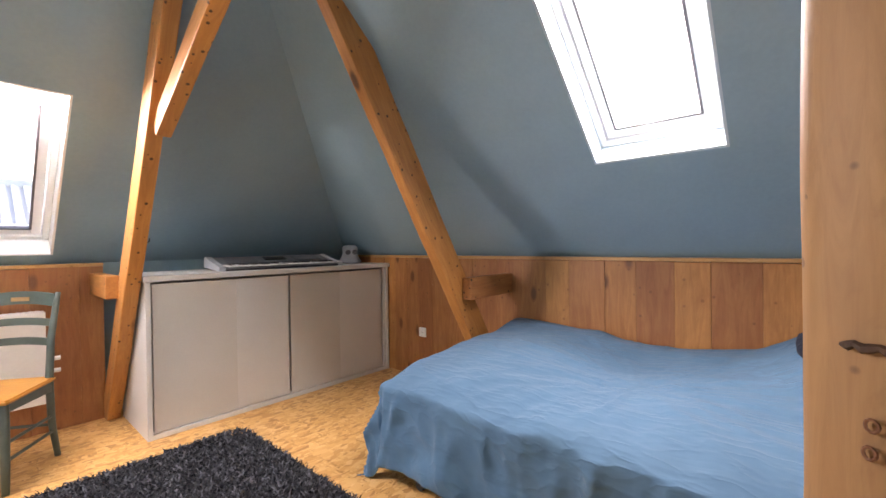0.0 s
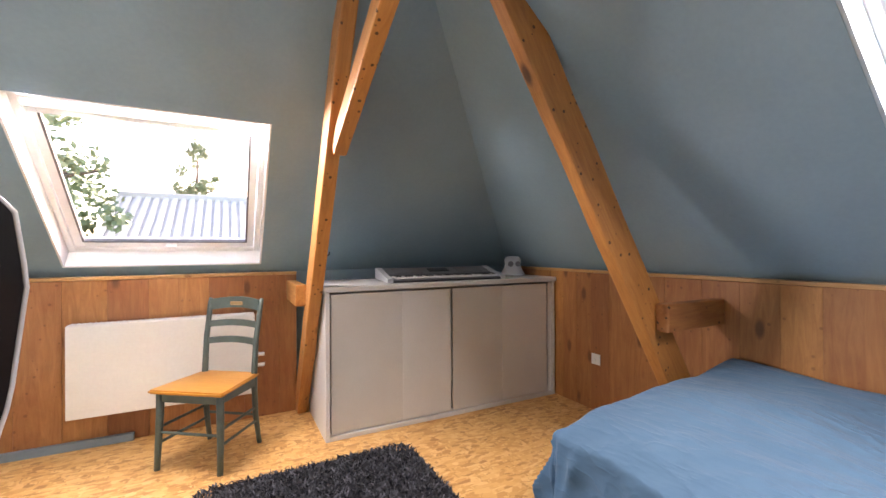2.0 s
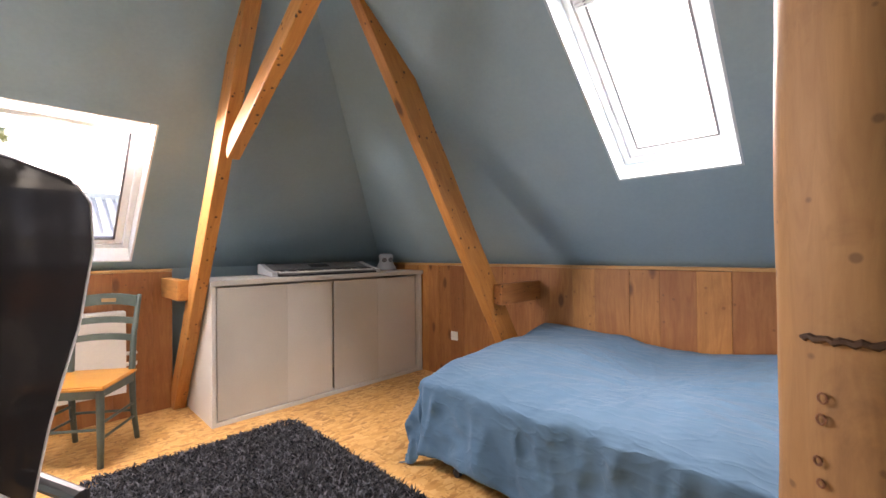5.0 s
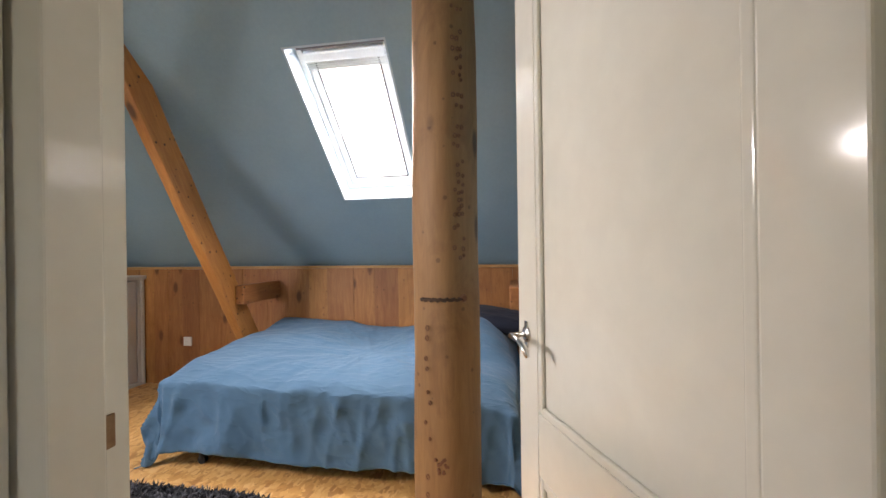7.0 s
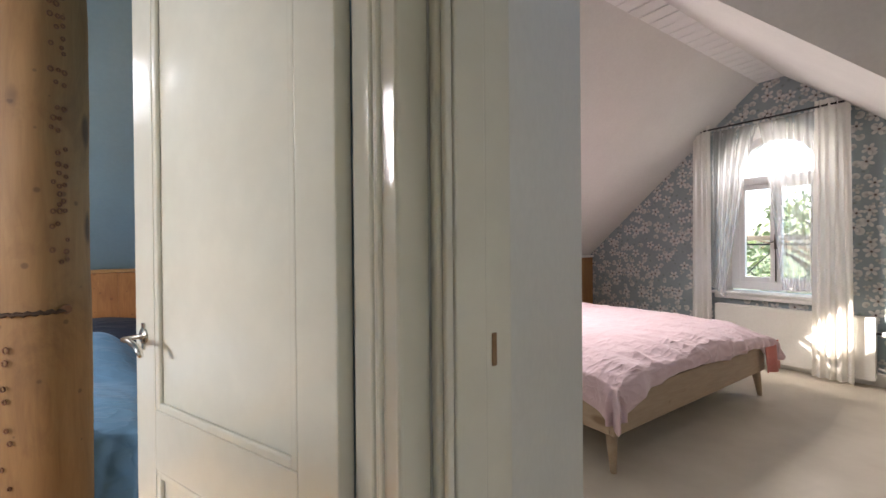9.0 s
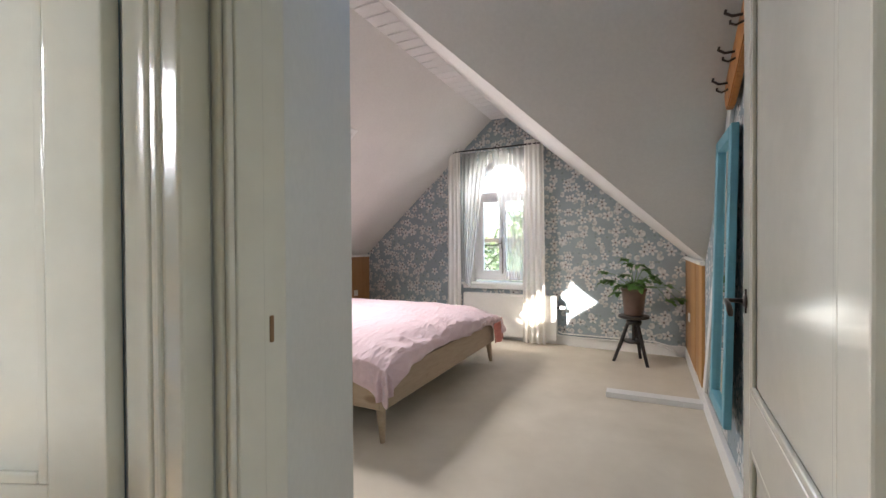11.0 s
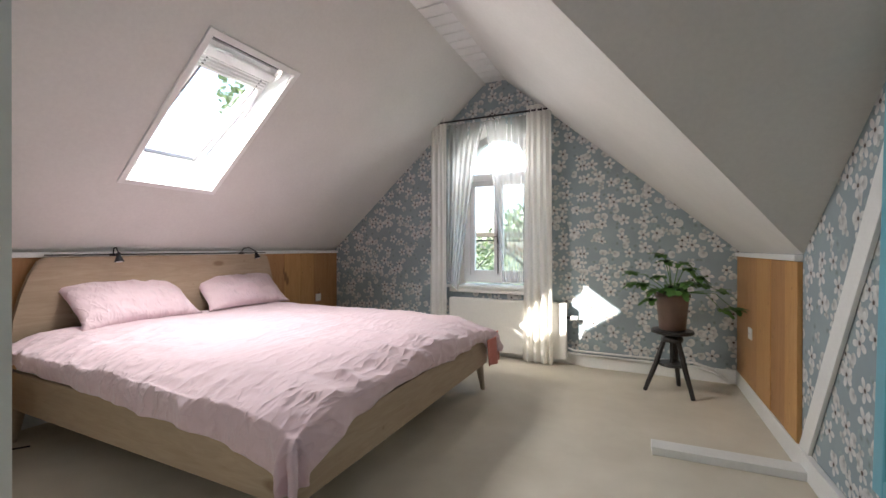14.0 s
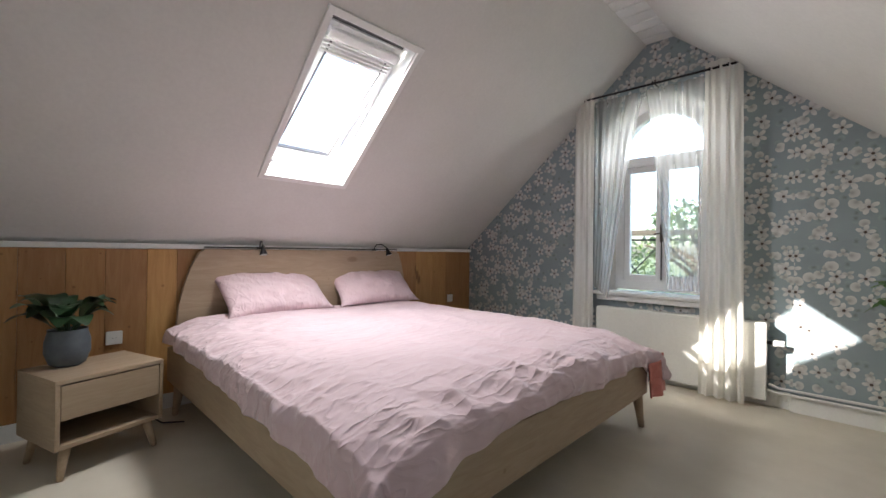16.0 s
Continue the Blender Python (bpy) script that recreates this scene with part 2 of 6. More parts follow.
def wallpaper_mat():
    """Grey-teal paper with white five-petalled flowers, small leaves and dark flower hearts."""
    m, t, b = nodes_of("floral_wallpaper", 0.7)
    src = t.nodes.new("ShaderNodeTexCoord")
    sep = t.nodes.new("ShaderNodeSeparateXYZ")
    t.links.new(src.outputs["Object"], sep.inputs[0])
    flat = t.nodes.new("ShaderNodeCombineXYZ")
    t.links.new(calc(t, "ADD", sep.outputs[0], sep.outputs[1]), flat.inputs[0])
    t.links.new(sep.outputs[2], flat.inputs[1])
    base = ramp(t, tex(t, flat.outputs[0], 3.0, 4), [(0.3, (0.24, 0.295, 0.32)), (0.7, (0.295, 0.355, 0.38))])

    def blossoms(base, scale, off, petals, keep, size, col, heart):
        mp = t.nodes.new("ShaderNodeMapping")
        mp.inputs["Location"].default_value = (off, off * 0.7, 0)
        t.links.new(flat.outputs[0], mp.inputs["Vector"])
        vor = t.nodes.new("ShaderNodeTexVoronoi")
        vor.voronoi_dimensions = "2D"
        vor.inputs["Scale"].default_value, vor.inputs["Randomness"].default_value = scale, 0.8
        t.links.new(mp.outputs[0], vor.inputs["Vector"])
        dif = t.nodes.new("ShaderNodeVectorMath")
        dif.operation = "SUBTRACT"
        t.links.new(mp.outputs[0], dif.inputs[0])
        t.links.new(vor.outputs["Position"], dif.inputs[1])
        d = t.nodes.new("ShaderNodeSeparateXYZ")
        t.links.new(dif.outputs[0], d.inputs[0])
        rnd = t.nodes.new("ShaderNodeSeparateColor")
        t.links.new(vor.outputs["Color"], rnd.inputs[0])
        ang = calc(t, "ADD", calc(t, "ARCTAN2", d.outputs[1], d.outputs[0]), calc(t, "MULTIPLY", rnd.outputs[0], 6.28))
        lobe = calc(t, "POWER", calc(t, "ABSOLUTE", calc(t, "COSINE", calc(t, "MULTIPLY", ang, petals / 2))), 0.8)
        r = calc(t, "DIVIDE", vor.outputs["Distance"], scale)
        lim = calc(t, "MULTIPLY", calc(t, "MULTIPLY_ADD", lobe, 0.92, 0.08), calc(t, "MULTIPLY_ADD", rnd.outputs[1], size * 0.3, size * 0.82))
        inside = calc(t, "MULTIPLY", calc(t, "LESS_THAN", r, lim), calc(t, "LESS_THAN", rnd.outputs[2], keep))
        shade = ramp(t, calc(t, "DIVIDE", r, size), [(0.1, tuple(x * 0.55 for x in col)), (0.45, tuple(x * 0.85 for x in col)), (0.9, col)])
        shade = mix(t, calc(t, "MULTIPLY", tex(t, flat.outputs[0], 90, 2), 0.35), shade, tuple(x * 0.75 for x in col))
        base = mix(t, inside, base, shade)
        if heart:
            base = mix(t, calc(t, "MULTIPLY", calc(t, "LESS_THAN", r, size * 0.17), calc(t, "LESS_THAN", rnd.outputs[2], keep)), base, (0.07, 0.045, 0.035))
        return base
    base = blossoms(base, 11.0, 3.1, 2, 0.6, 0.034, (0.31, 0.38, 0.39), False)
    base = blossoms(base, 11.5, 7.7, 1, 0.42, 0.040, (0.62, 0.62, 0.60), False)
    base = blossoms(base, 12.0, 1.9, 3, 0.26, 0.032, (0.56, 0.56, 0.54), False)
    base = blossoms(base, 7.4, 0.0, 5, 0.86, 0.053, (0.68, 0.675, 0.655), True)
    t.links.new(base, b.inputs["Base Color"])
    bump(t, b, tex(t, flat.outputs[0], 220, 2), 0.1, 0.001)
    return m


def rug_mat():
    m, t, b = nodes_of("charcoal_shag", 0.95, 0, 0.1)
    info = t.nodes.new("ShaderNodeNewGeometry")
    t.links.new(ramp(t, info.outputs["Random Per Island"], [(0.0, (0.014, 0.0145, 0.017)), (0.6, (0.055, 0.058, 0.066)), (1.0, (0.14, 0.145, 0.165))]), b.inputs["Base Color"])
    return m


BLUE = surface("blue_grey_plaster", (0.205, 0.325, 0.395), (0.24, 0.365, 0.435), 1.6, 0.55, 45, 0.035, 0.003)
WHITE_PLASTER = surface("off_white_plaster", (0.63, 0.62, 0.59), (0.69, 0.68, 0.65), 1.6, 0.75, 45, 0.03, 0.003)
GREY_PAINT = surface("pale_grey_wall_paint", (0.60, 0.61, 0.565), (0.63, 0.64, 0.595), 1.3, 0.75, 40, 0.03, 0.003)
GLOSS = surface("cream_gloss_paint", (0.68, 0.67, 0.585), (0.70, 0.69, 0.605), 1.2, 0.12, 14, 0.025, 0.004)
TRIM_WHITE = surface("white_satin_paint", (0.74, 0.74, 0.72), (0.80, 0.80, 0.78), 3, 0.35, 60, 0.06, 0.002)
PVC = surface("white_window_lacquer", (0.78, 0.79, 0.79), (0.83, 0.84, 0.84), 3, 0.3, 60, 0.03, 0.001)
PINE = timber("pine_board", (0.54, 0.245, 0.078), (0.33, 0.125, 0.036), (0.10, 0.034, 0.011), knots=0.55)
PINE_PALE = timber("pale_pine_board", (0.56, 0.32, 0.125), (0.42, 0.21, 0.07), (0.15, 0.062, 0.02), knots=0.6)
BEAM = timber("old_pine_beam", (0.60, 0.27, 0.072), (0.38, 0.145, 0.035), (0.05, 0.018, 0.006), varied=False, knots=1.5)
POST = timber("weathered_round_post", (0.35, 0.195, 0.078), (0.25, 0.13, 0.05), (0.035, 0.016, 0.008), varied=False, knots=0.55, rough=0.65)


def stained(m, scale, lo, hi, col, amount):
    """Adds dark weather stains over a material's base colour."""
    t = m.node_tree
    sock = t.nodes["Principled BSDF"].inputs["Base Color"]
    fac = calc(t, "MULTIPLY", ramp(t, tex(t, coords(t, (1, 1, 0.5)), scale, 6, 0.7, 0.8), [(lo, (0, 0, 0)), (hi, (1, 1, 1))]), amount)
    t.links.new(mix(t, fac, sock.links[0].from_socket, col), sock)


stained(POST, 4.0, 0.50, 0.72, (0.11, 0.05, 0.022), 0.6)
stained(PINE, 3.0, 0.45, 0.75, (0.20, 0.062, 0.018), 0.55)
OAK = timber("pale_oak_veneer", (0.50, 0.385, 0.27), (0.385, 0.285, 0.19), (0.22, 0.14, 0.08), "X", 0.5, False, 1.4, 0.06)
OAK_Y = timber("pale_oak_veneer_cross", (0.50, 0.385, 0.27), (0.385, 0.285, 0.19), (0.22, 0.14, 0.08), "Y", 0.5, False, 1.4, 0.06)
SEAT_WOOD = timber("honey_varnished_seat", (0.56, 0.255, 0.038), (0.42, 0.165, 0.02), (0.2, 0.08, 0.02), "X", 0.3, False, 1.5, 0.2)
OSB = osb_mat()
CARPET = surface("beige_carpet", (0.58, 0.525, 0.43), (0.68, 0.625, 0.525), 2.2, 0.95, 420, 0.5, 0.004, spec=0.1)
WALLPAPER = wallpaper_mat()
GLASS = glass_mat()
SHEER = sheer_mat()
CURTAIN = cloth("cream_curtain", (0.80, 0.78, 0.73), (0.86, 0.84, 0.79), 500, 0.9, 0.2, 0.35, 0.12)
BLUE_CLOTH = cloth("blue_cotton", (0.056, 0.13, 0.21), (0.072, 0.157, 0.247), sheen=0.1, crumple=0.55)
PALE_BLUE = surface("pale_blue_reveal_paint", (0.40, 0.50, 0.56), (0.45, 0.55, 0.61), 3, 0.5, 60, 0.05, 0.002)
PINK_CLOTH = cloth("pink_cotton", (0.66, 0.495, 0.525), (0.72, 0.555, 0.585), crumple=0.8)
PINK_DEEP = cloth("salmon_lining", (0.60, 0.20, 0.17), (0.66, 0.25, 0.21))
RUG = rug_mat()
LAMINATE = surface("white_laminate", (0.60, 0.585, 0.55), (0.65, 0.635, 0.60), 1.5, 0.4, 90, 0.03, 0.001)
LAMINATE_GREY = surface("warm_white_door_panel", (0.54, 0.52, 0.475), (0.59, 0.57, 0.525), 1.5, 0.38, 90, 0.03, 0.001)
RADIATOR = surface("white_radiator_enamel", (0.72, 0.71, 0.67), (0.77, 0.76, 0.72), 2, 0.3, 50, 0.008, 0.001)
CHAIR_GREEN = surface("green_grey_chair_paint", (0.045, 0.066, 0.058), (0.08, 0.112, 0.10), 8, 0.4, 60, 0.15, 0.002)
BLACK = surface("black_plastic", (0.007, 0.007, 0.008), (0.014, 0.014, 0.016), 6, 0.45, 120, 0.1, 0.001, spec=0.35)
BLACK_WOOD = surface("black_lacquered_wood", (0.014, 0.012, 0.011), (0.028, 0.024, 0.022), 7, 0.3, 60, 0.15, 0.002)
GREY_PLASTIC = surface("silver_grey_plastic", (0.36, 0.38, 0.40), (0.44, 0.46, 0.48), 6, 0.4, 120, 0.05, 0.001)
CHROME = surface("worn_nickel", (0.55, 0.54, 0.51), (0.68, 0.67, 0.64), 20, 0.22, 90, 0.08, 0.001, 1.0)
DARK_METAL = surface("dark_bronze_metal", (0.05, 0.042, 0.036), (0.09, 0.075, 0.065), 20, 0.35, 90, 0.1, 0.001, 0.9)
TEAL = surface("turquoise_frame_paint", (0.11, 0.33, 0.42), (0.15, 0.40, 0.49), 5, 0.4, 60, 0.1, 0.002)
DARK_GREY = surface("dark_grey_blind", (0.10, 0.10, 0.11), (0.15, 0.15, 0.16), 6, 0.5, 80, 0.05, 0.001)
BLIND = surface("white_blind_fabric", (0.74, 0.75, 0.74), (0.80, 0.81, 0.80), 5, 0.7, 200, 0.1, 0.001)
LEAF = surface("green_leaf", (0.045, 0.13, 0.02), (0.085, 0.20, 0.036), 18, 0.55, 60, 0.15, 0.002)
LEAF_DARK = surface("dark_green_leaf", (0.014, 0.042, 0.016), (0.035, 0.08, 0.028), 18, 0.4, 60, 0.15, 0.002)
POT_GREY = surface("grey_glazed_clay", (0.07, 0.085, 0.10), (0.12, 0.14, 0.16), 10, 0.55, 60, 0.2, 0.002)
POT_BROWN = surface("brown_clay", (0.13, 0.085, 0.065), (0.18, 0.12, 0.095), 10, 0.55, 60, 0.2, 0.002)
SOIL = surface("potting_soil", (0.02, 0.014, 0.01), (0.045, 0.03, 0.02), 30, 0.95, 90, 0.6, 0.006)
ASPHALT = surface("garden_ground", (0.07, 0.10, 0.04), (0.13, 0.15, 0.08), 0.5, 0.9, 8, 0.3, 0.02)
ROOF_TILE = surface("grey_roof_sheet", (0.42, 0.41, 0.39), (0.52, 0.51, 0.48), 1.2, 0.8, 12, 0.3, 0.01)
BRICK = surface("brown_brick", (0.22, 0.12, 0.08), (0.30, 0.17, 0.11), 3, 0.85, 30, 0.4, 0.01)
BARK = surface("bark", (0.06, 0.045, 0.03), (0.11, 0.085, 0.06), 6, 0.9, 20, 0.6, 0.02)
m_, t_, b_ = nodes_of("mirror_silver", 0.015, 1.0)
b_.inputs["Base Color"].default_value = (0.88, 0.89, 0.88, 1)
MIRROR = m_


# ---- shape helpers ----
def part(name, bm, material, parent=None, label="", smooth=False, at=None):
    me = bpy.data.meshes.new(name)
    bmesh.ops.recalc_face_normals(bm, faces=bm.faces[:])
    bm.to_mesh(me)
    bm.free()
    for mt in material if isinstance(material, (list, tuple)) else (material,):
        me.materials.append(mt)
    if smooth:
        for p in me.polygons:
            p.use_smooth = True
    ob = new(name, me)
    if at is not None:
        ob.matrix_world = at
    if parent is not None:
        ob.parent = parent
        ob.matrix_parent_inverse = Matrix()
    if label:
        ob["label"] = label
    return ob


def thing(name, label, category, group="", at=None, kind=""):
    ob = new(name)
    ob.empty_display_size = 0.1
    if at is not None:
        ob.matrix_world = at
    return tagged(ob, label, category, group, kind)


def block(x0, x1, y0, y1, z0, z1, bev=0.0, seg=2, bm=None):
    bm = bm or bmesh.new()
    vs = bmesh.ops.create_cube(bm, size=1)["verts"]
    for v in vs:
        v.co = ((x0 + x1) / 2 + v.co.x * (x1 - x0), (y0 + y1) / 2 + v.co.y * (y1 - y0), (z0 + z1) / 2 + v.co.z * (z1 - z0))
    if bev:
        es = list({e for v in vs for e in v.link_edges})
        bmesh.ops.bevel(bm, geom=es, offset=bev, segments=seg, affect="EDGES", profile=0.6)
    return bm


def prism(poly, lo, hi, axis="z", bm=None):
    """A polygon pulled along an axis from lo to hi. Axis z takes (x, y), x takes (y, z), y takes (x, z)."""
    bm = bm or bmesh.new()
    put = {"z": lambda a, b, c: (a, b, c), "x": lambda a, b, c: (c, a, b), "y": lambda a, b, c: (a, c, b)}[axis]
    low, top = ([bm.verts.new(put(a, b, c)) for a, b in poly] for c in (lo, hi))
    bm.faces.new(low), bm.faces.new(top[::-1])
    for i in range(len(poly)):
        j = (i + 1) % len(poly)
        bm.faces.new((low[i], top[i], top[j], low[j]))
    return bm


def cut(bm, co, no):
    """Cuts away what lies on the side that no points to, and closes the cut."""
    g = bm.verts[:] + bm.edges[:] + bm.faces[:]
    r = bmesh.ops.bisect_plane(bm, geom=g, plane_co=co, plane_no=no, clear_outer=True)
    es = [e for e in r["geom_cut"] if isinstance(e, bmesh.types.BMEdge)]
    bmesh.ops.holes_fill(bm, edges=es)
    return bm


def slab(m, us, vs, holes, thick):
    """A plate in the plane of m's x and y, from 0 to thick along its z, with rectangular holes."""
    us = sorted({*us, *(h[0] for h in holes), *(h[1] for h in holes)})
    vs = sorted({*vs, *(h[2] for h in holes), *(h[3] for h in holes)})
    bm, at = bmesh.new(), {}

    def vert(u, v, w):
        k = (u, v, w)
        if k not in at:
            at[k] = bm.verts.new(m @ Vector(k))
        return at[k]

    def solid(i, j):
        if not (0 <= i < len(us) - 1 and 0 <= j < len(vs) - 1):
            return False
        a, b = (us[i] + us[i + 1]) / 2, (vs[j] + vs[j + 1]) / 2
        return not any(h[0] < a < h[1] and h[2] < b < h[3] for h in holes)
    for i in range(len(us) - 1):
        for j in range(len(vs) - 1):
            if not solid(i, j):
                continue
            a, b, c, d = us[i], us[i + 1], vs[j], vs[j + 1]
            for w in (0, thick):
                bm.faces.new([vert(*p, w) for p in ((a, c), (b, c), (b, d), (a, d))])
            for (di, dj), (p, q) in {(-1, 0): ((a, c), (a, d)), (1, 0): ((b, c), (b, d)), (0, -1): ((a, c), (b, c)), (0, 1): ((a, d), (b, d))}.items():
                if not solid(i + di, j + dj):
                    bm.faces.new((vert(*p, 0), vert(*q, 0), vert(*q, thick), vert(*p, thick)))
    return bm


def tube(points, radius, seg=8, bm=None, caps=True):
    bm = bm or bmesh.new()
    pts = [Vector(p) for p in points]
    rings, up = [], None
    for i, p in enumerate(pts):
        d = (pts[min(i + 1, len(pts) - 1)] - pts[max(i - 1, 0)]).normalized()
        if up is None:
            up = d.orthogonal().normalized()
        side = d.cross(up).normalized()
        up = side.cross(d).normalized()
        r = radius[i] if isinstance(radius, (list, tuple)) else radius
        rings.append([bm.verts.new(p + r * (math.cos(k * math.tau / seg) * up + math.sin(k * math.tau / seg) * side)) for k in range(seg)])
    for a, b in zip(rings, rings[1:]):
        for k in range(seg):
            bm.faces.new((a[k], a[(k + 1) % seg], b[(k + 1) % seg], b[k]))
    if caps:
        bm.faces.new(rings[0]), bm.faces.new(rings[-1][::-1])
    return bm


def lathe(profile, seg=32, bm=None, centre=(0, 0)):
    """A turned body from (radius, z) pairs."""
    bm = bm or bmesh.new()
    rings = [[bm.verts.new((centre[0] + r * math.cos(k * math.tau / seg), centre[1] + r * math.sin(k * math.tau / seg), z)) for k in range(seg)] for r, z in profile]
    for a, b in zip(rings, rings[1:]):
        for k in range(seg):
            bm.faces.new((a[k], a[(k + 1) % seg], b[(k + 1) % seg], b[k]))
    bm.faces.new(rings[0][::-1]), bm.faces.new(rings[-1])
    return bm


def bar(p, q, wide, deep, bev=0.006, side=(0, 0, 1)):
    """Local mesh and pose of a squared timber from p to q: its length is local z, 'deep' lies towards side."""
    p, q = Vector(p), Vector(q)
    z = (q - p).normalized()
    x = Vector(side).cross(z).normalized()
    y = z.cross(x)
    m = Matrix((x, y, z)).transposed().to_4x4()
    m.translation = p
    n = (q - p).length
    return block(-wide / 2, wide / 2, -deep / 2, deep / 2, 0, n, bev), m


def sheet(fn, nu, nv, bm=None):
    bm = bm or bmesh.new()
    g = [[bm.verts.new(fn(i / nu, j / nv)) for j in range(nv + 1)] for i in range(nu + 1)]
    for i in range(nu):
        for j in range(nv):
            bm.faces.new((g[i][j], g[i + 1][j], g[i + 1][j + 1], g[i][j + 1]))
    return bm


def struct(name, bm, material, label, category, smooth=False):
    return tagged(part(name, bm, material, smooth=smooth), label, category, kind="structure")


# ---- plan ----
XE, XW, YN, YG, Z0, S, ZC = 3.45, -0.90, 4.48, -5.09, 1.12, 0.88, 2.95
LEN = math.hypot(1, S)
ZD = 2.06
slope_e = Matrix(((0, -1 / LEN, S / LEN, XE), (1, 0, 0, 0), (0, S / LEN, 1 / LEN, Z0), (0, 0, 0, 1)))
slope_n = Matrix(((1, 0, 0, 0), (0, -1 / LEN, S / LEN, YN), (0, S / LEN, 1 / LEN, Z0), (0, 0, 0, 1)))
slope_w = Matrix(((0, 1 / LEN, -S / LEN, XW), (1, 0, 0, 0), (0, S / LEN, 1 / LEN, Z0), (0, 0, 0, 1)))
SG = 0.79
LG = math.hypot(1, SG)
YV = -3.6
slope_v = Matrix(((1, 0, 0, 0), (0, 1 / LG, -SG / LG, YV), (0, SG / LG, 1 / LG, Z0), (0, 0, 0, 1)))
RUN = (ZC - Z0) / S


def vof(d):
    return d * LEN


# floors
struct("floor_1", block(-1.1, 3.6, -0.25, 4.6, -0.12, 0.0), OSB, "oriented strand board floor with amber wood chips", "floor")
struct("floor_2", block(-1.1, 3.6, -5.25, -0.252, -0.12, 0.002), CARPET, "beige short-pile carpet over the whole bedroom floor", "floor")

# roof slopes
HOLE_A = (0.81, 1.41, vof(XE - 2.87), vof(XE - 2.02))
HOLE_B = (-2.985, -2.38, vof(XE - 2.905), vof(XE - 2.05))
HOLE_N = (-0.17, 1.025, vof(YN - 4.41), vof(YN - 3.45))
bm = slab(slope_e, (-0.6, 4.9), (-0.4, vof(RUN) + 0.3), [HOLE_A], 0.2)
cut(bm, (XE, YN, 0), (-1, 1, 0))
struct("roof_slope_east", bm, BLUE, "blue-grey plastered sloping ceiling with a roof window", "sloping ceiling")
bm = slab(slope_n, (-1.2, 3.9), (-0.4, vof(RUN) + 0.3), [HOLE_N], 0.2)
cut(bm, (XE, YN, 0), (1, -1, 0))
struct("roof_slope_north", bm, BLUE, "blue-grey plastered sloping ceiling above a wide window", "sloping ceiling")
bm = slab(slope_e, (-5.35, -0.603), (-0.4, vof(RUN) + 0.3), [HOLE_B], 0.2)
struct("roof_slope_east_bedroom", bm, WHITE_PLASTER, "off-white plastered sloping ceiling with a roof window", "sloping ceiling")
bm = slab(slope_w, (-5.35, -0.3), (-0.1, vof(RUN) + 0.3), [], 0.16)
cut(bm, (XW, YV, 0), (-S, SG, 0))
struct("roof_slope_west", bm, WHITE_PLASTER, "off-white plastered sloping ceiling down to a low side wall", "sloping ceiling")
bm = slab(slope_v, (XW - 0.05, 1.6), (-0.1, 2.6), [], 0.16)
cut(bm, (XW, YV, 0), (S, -SG, 0))
struct("roof_slope_dormer", bm, WHITE_PLASTER, "off-white plastered slope of the side gable", "sloping ceiling")

# ceilings
struct("ceiling_1", block(-1.2, 1.45, -0.2, 2.6, ZC, ZC + 0.15), BLUE, "blue-grey flat ceiling between the slopes", "ceiling")
struct("ceiling_2", block(-1.1, 1.5, -1.45, -0.3, ZC + 0.002, ZC + 0.15), WHITE_PLASTER, "off-white flat ceiling", "ceiling")
bm = bmesh.new()
y = YG + 0.004
while y < -1.3:
    block(1.13, 1.42, y, y + 0.128, ZC - 0.014, ZC + 0.02, 0.004, 1, bm)
    y += 0.14
block(1.10, 1.45, YG, -1.3, ZC + 0.012, ZC + 0.1, 0, 1, bm)
struct("ceiling_3", bm, TRIM_WHITE, "white tongue-and-groove ridge boards across the peak", "ceiling")

# outer walls
struct("wall_east", block(XE, XE + 0.2, -5.3, 4.9, -0.1, Z0 + 0.02), WHITE_PLASTER, "low side wall under the roof slope", "wall")
struct("wall_north", block(-1.2, XE, YN, YN + 0.2, -0.1, Z0 + 0.02), BLUE, "low side wall under the sloping ceiling", "wall")
struct("wall_west", prism([(YG - 0.2, -0.1), (-0.3, -0.1), (-0.3, ZC + 0.1), (YV + (ZC + 0.1 - Z0) / SG, ZC + 0.1), (YV, Z0), (YG - 0.2, Z0)], XW - 0.2, XW, "x"), WALLPAPER,
       "side wall papered in grey-blue with white flowers", "wall")

# gable wall with an arched window opening
GX0, GX1, GZ0 = 0.82, 1.77, 0.74


def arch(x0, x1, z0, spring, rise, n=14):
    c, h = (x0 + x1) / 2, (x1 - x0) / 2
    return [(x1, z0), (x1, spring)] + [(c + h * math.cos(math.pi * k / n), spring + rise * math.sin(math.pi * k / n)) for k in range(1, n)] + [(x0, spring), (x0, z0)]


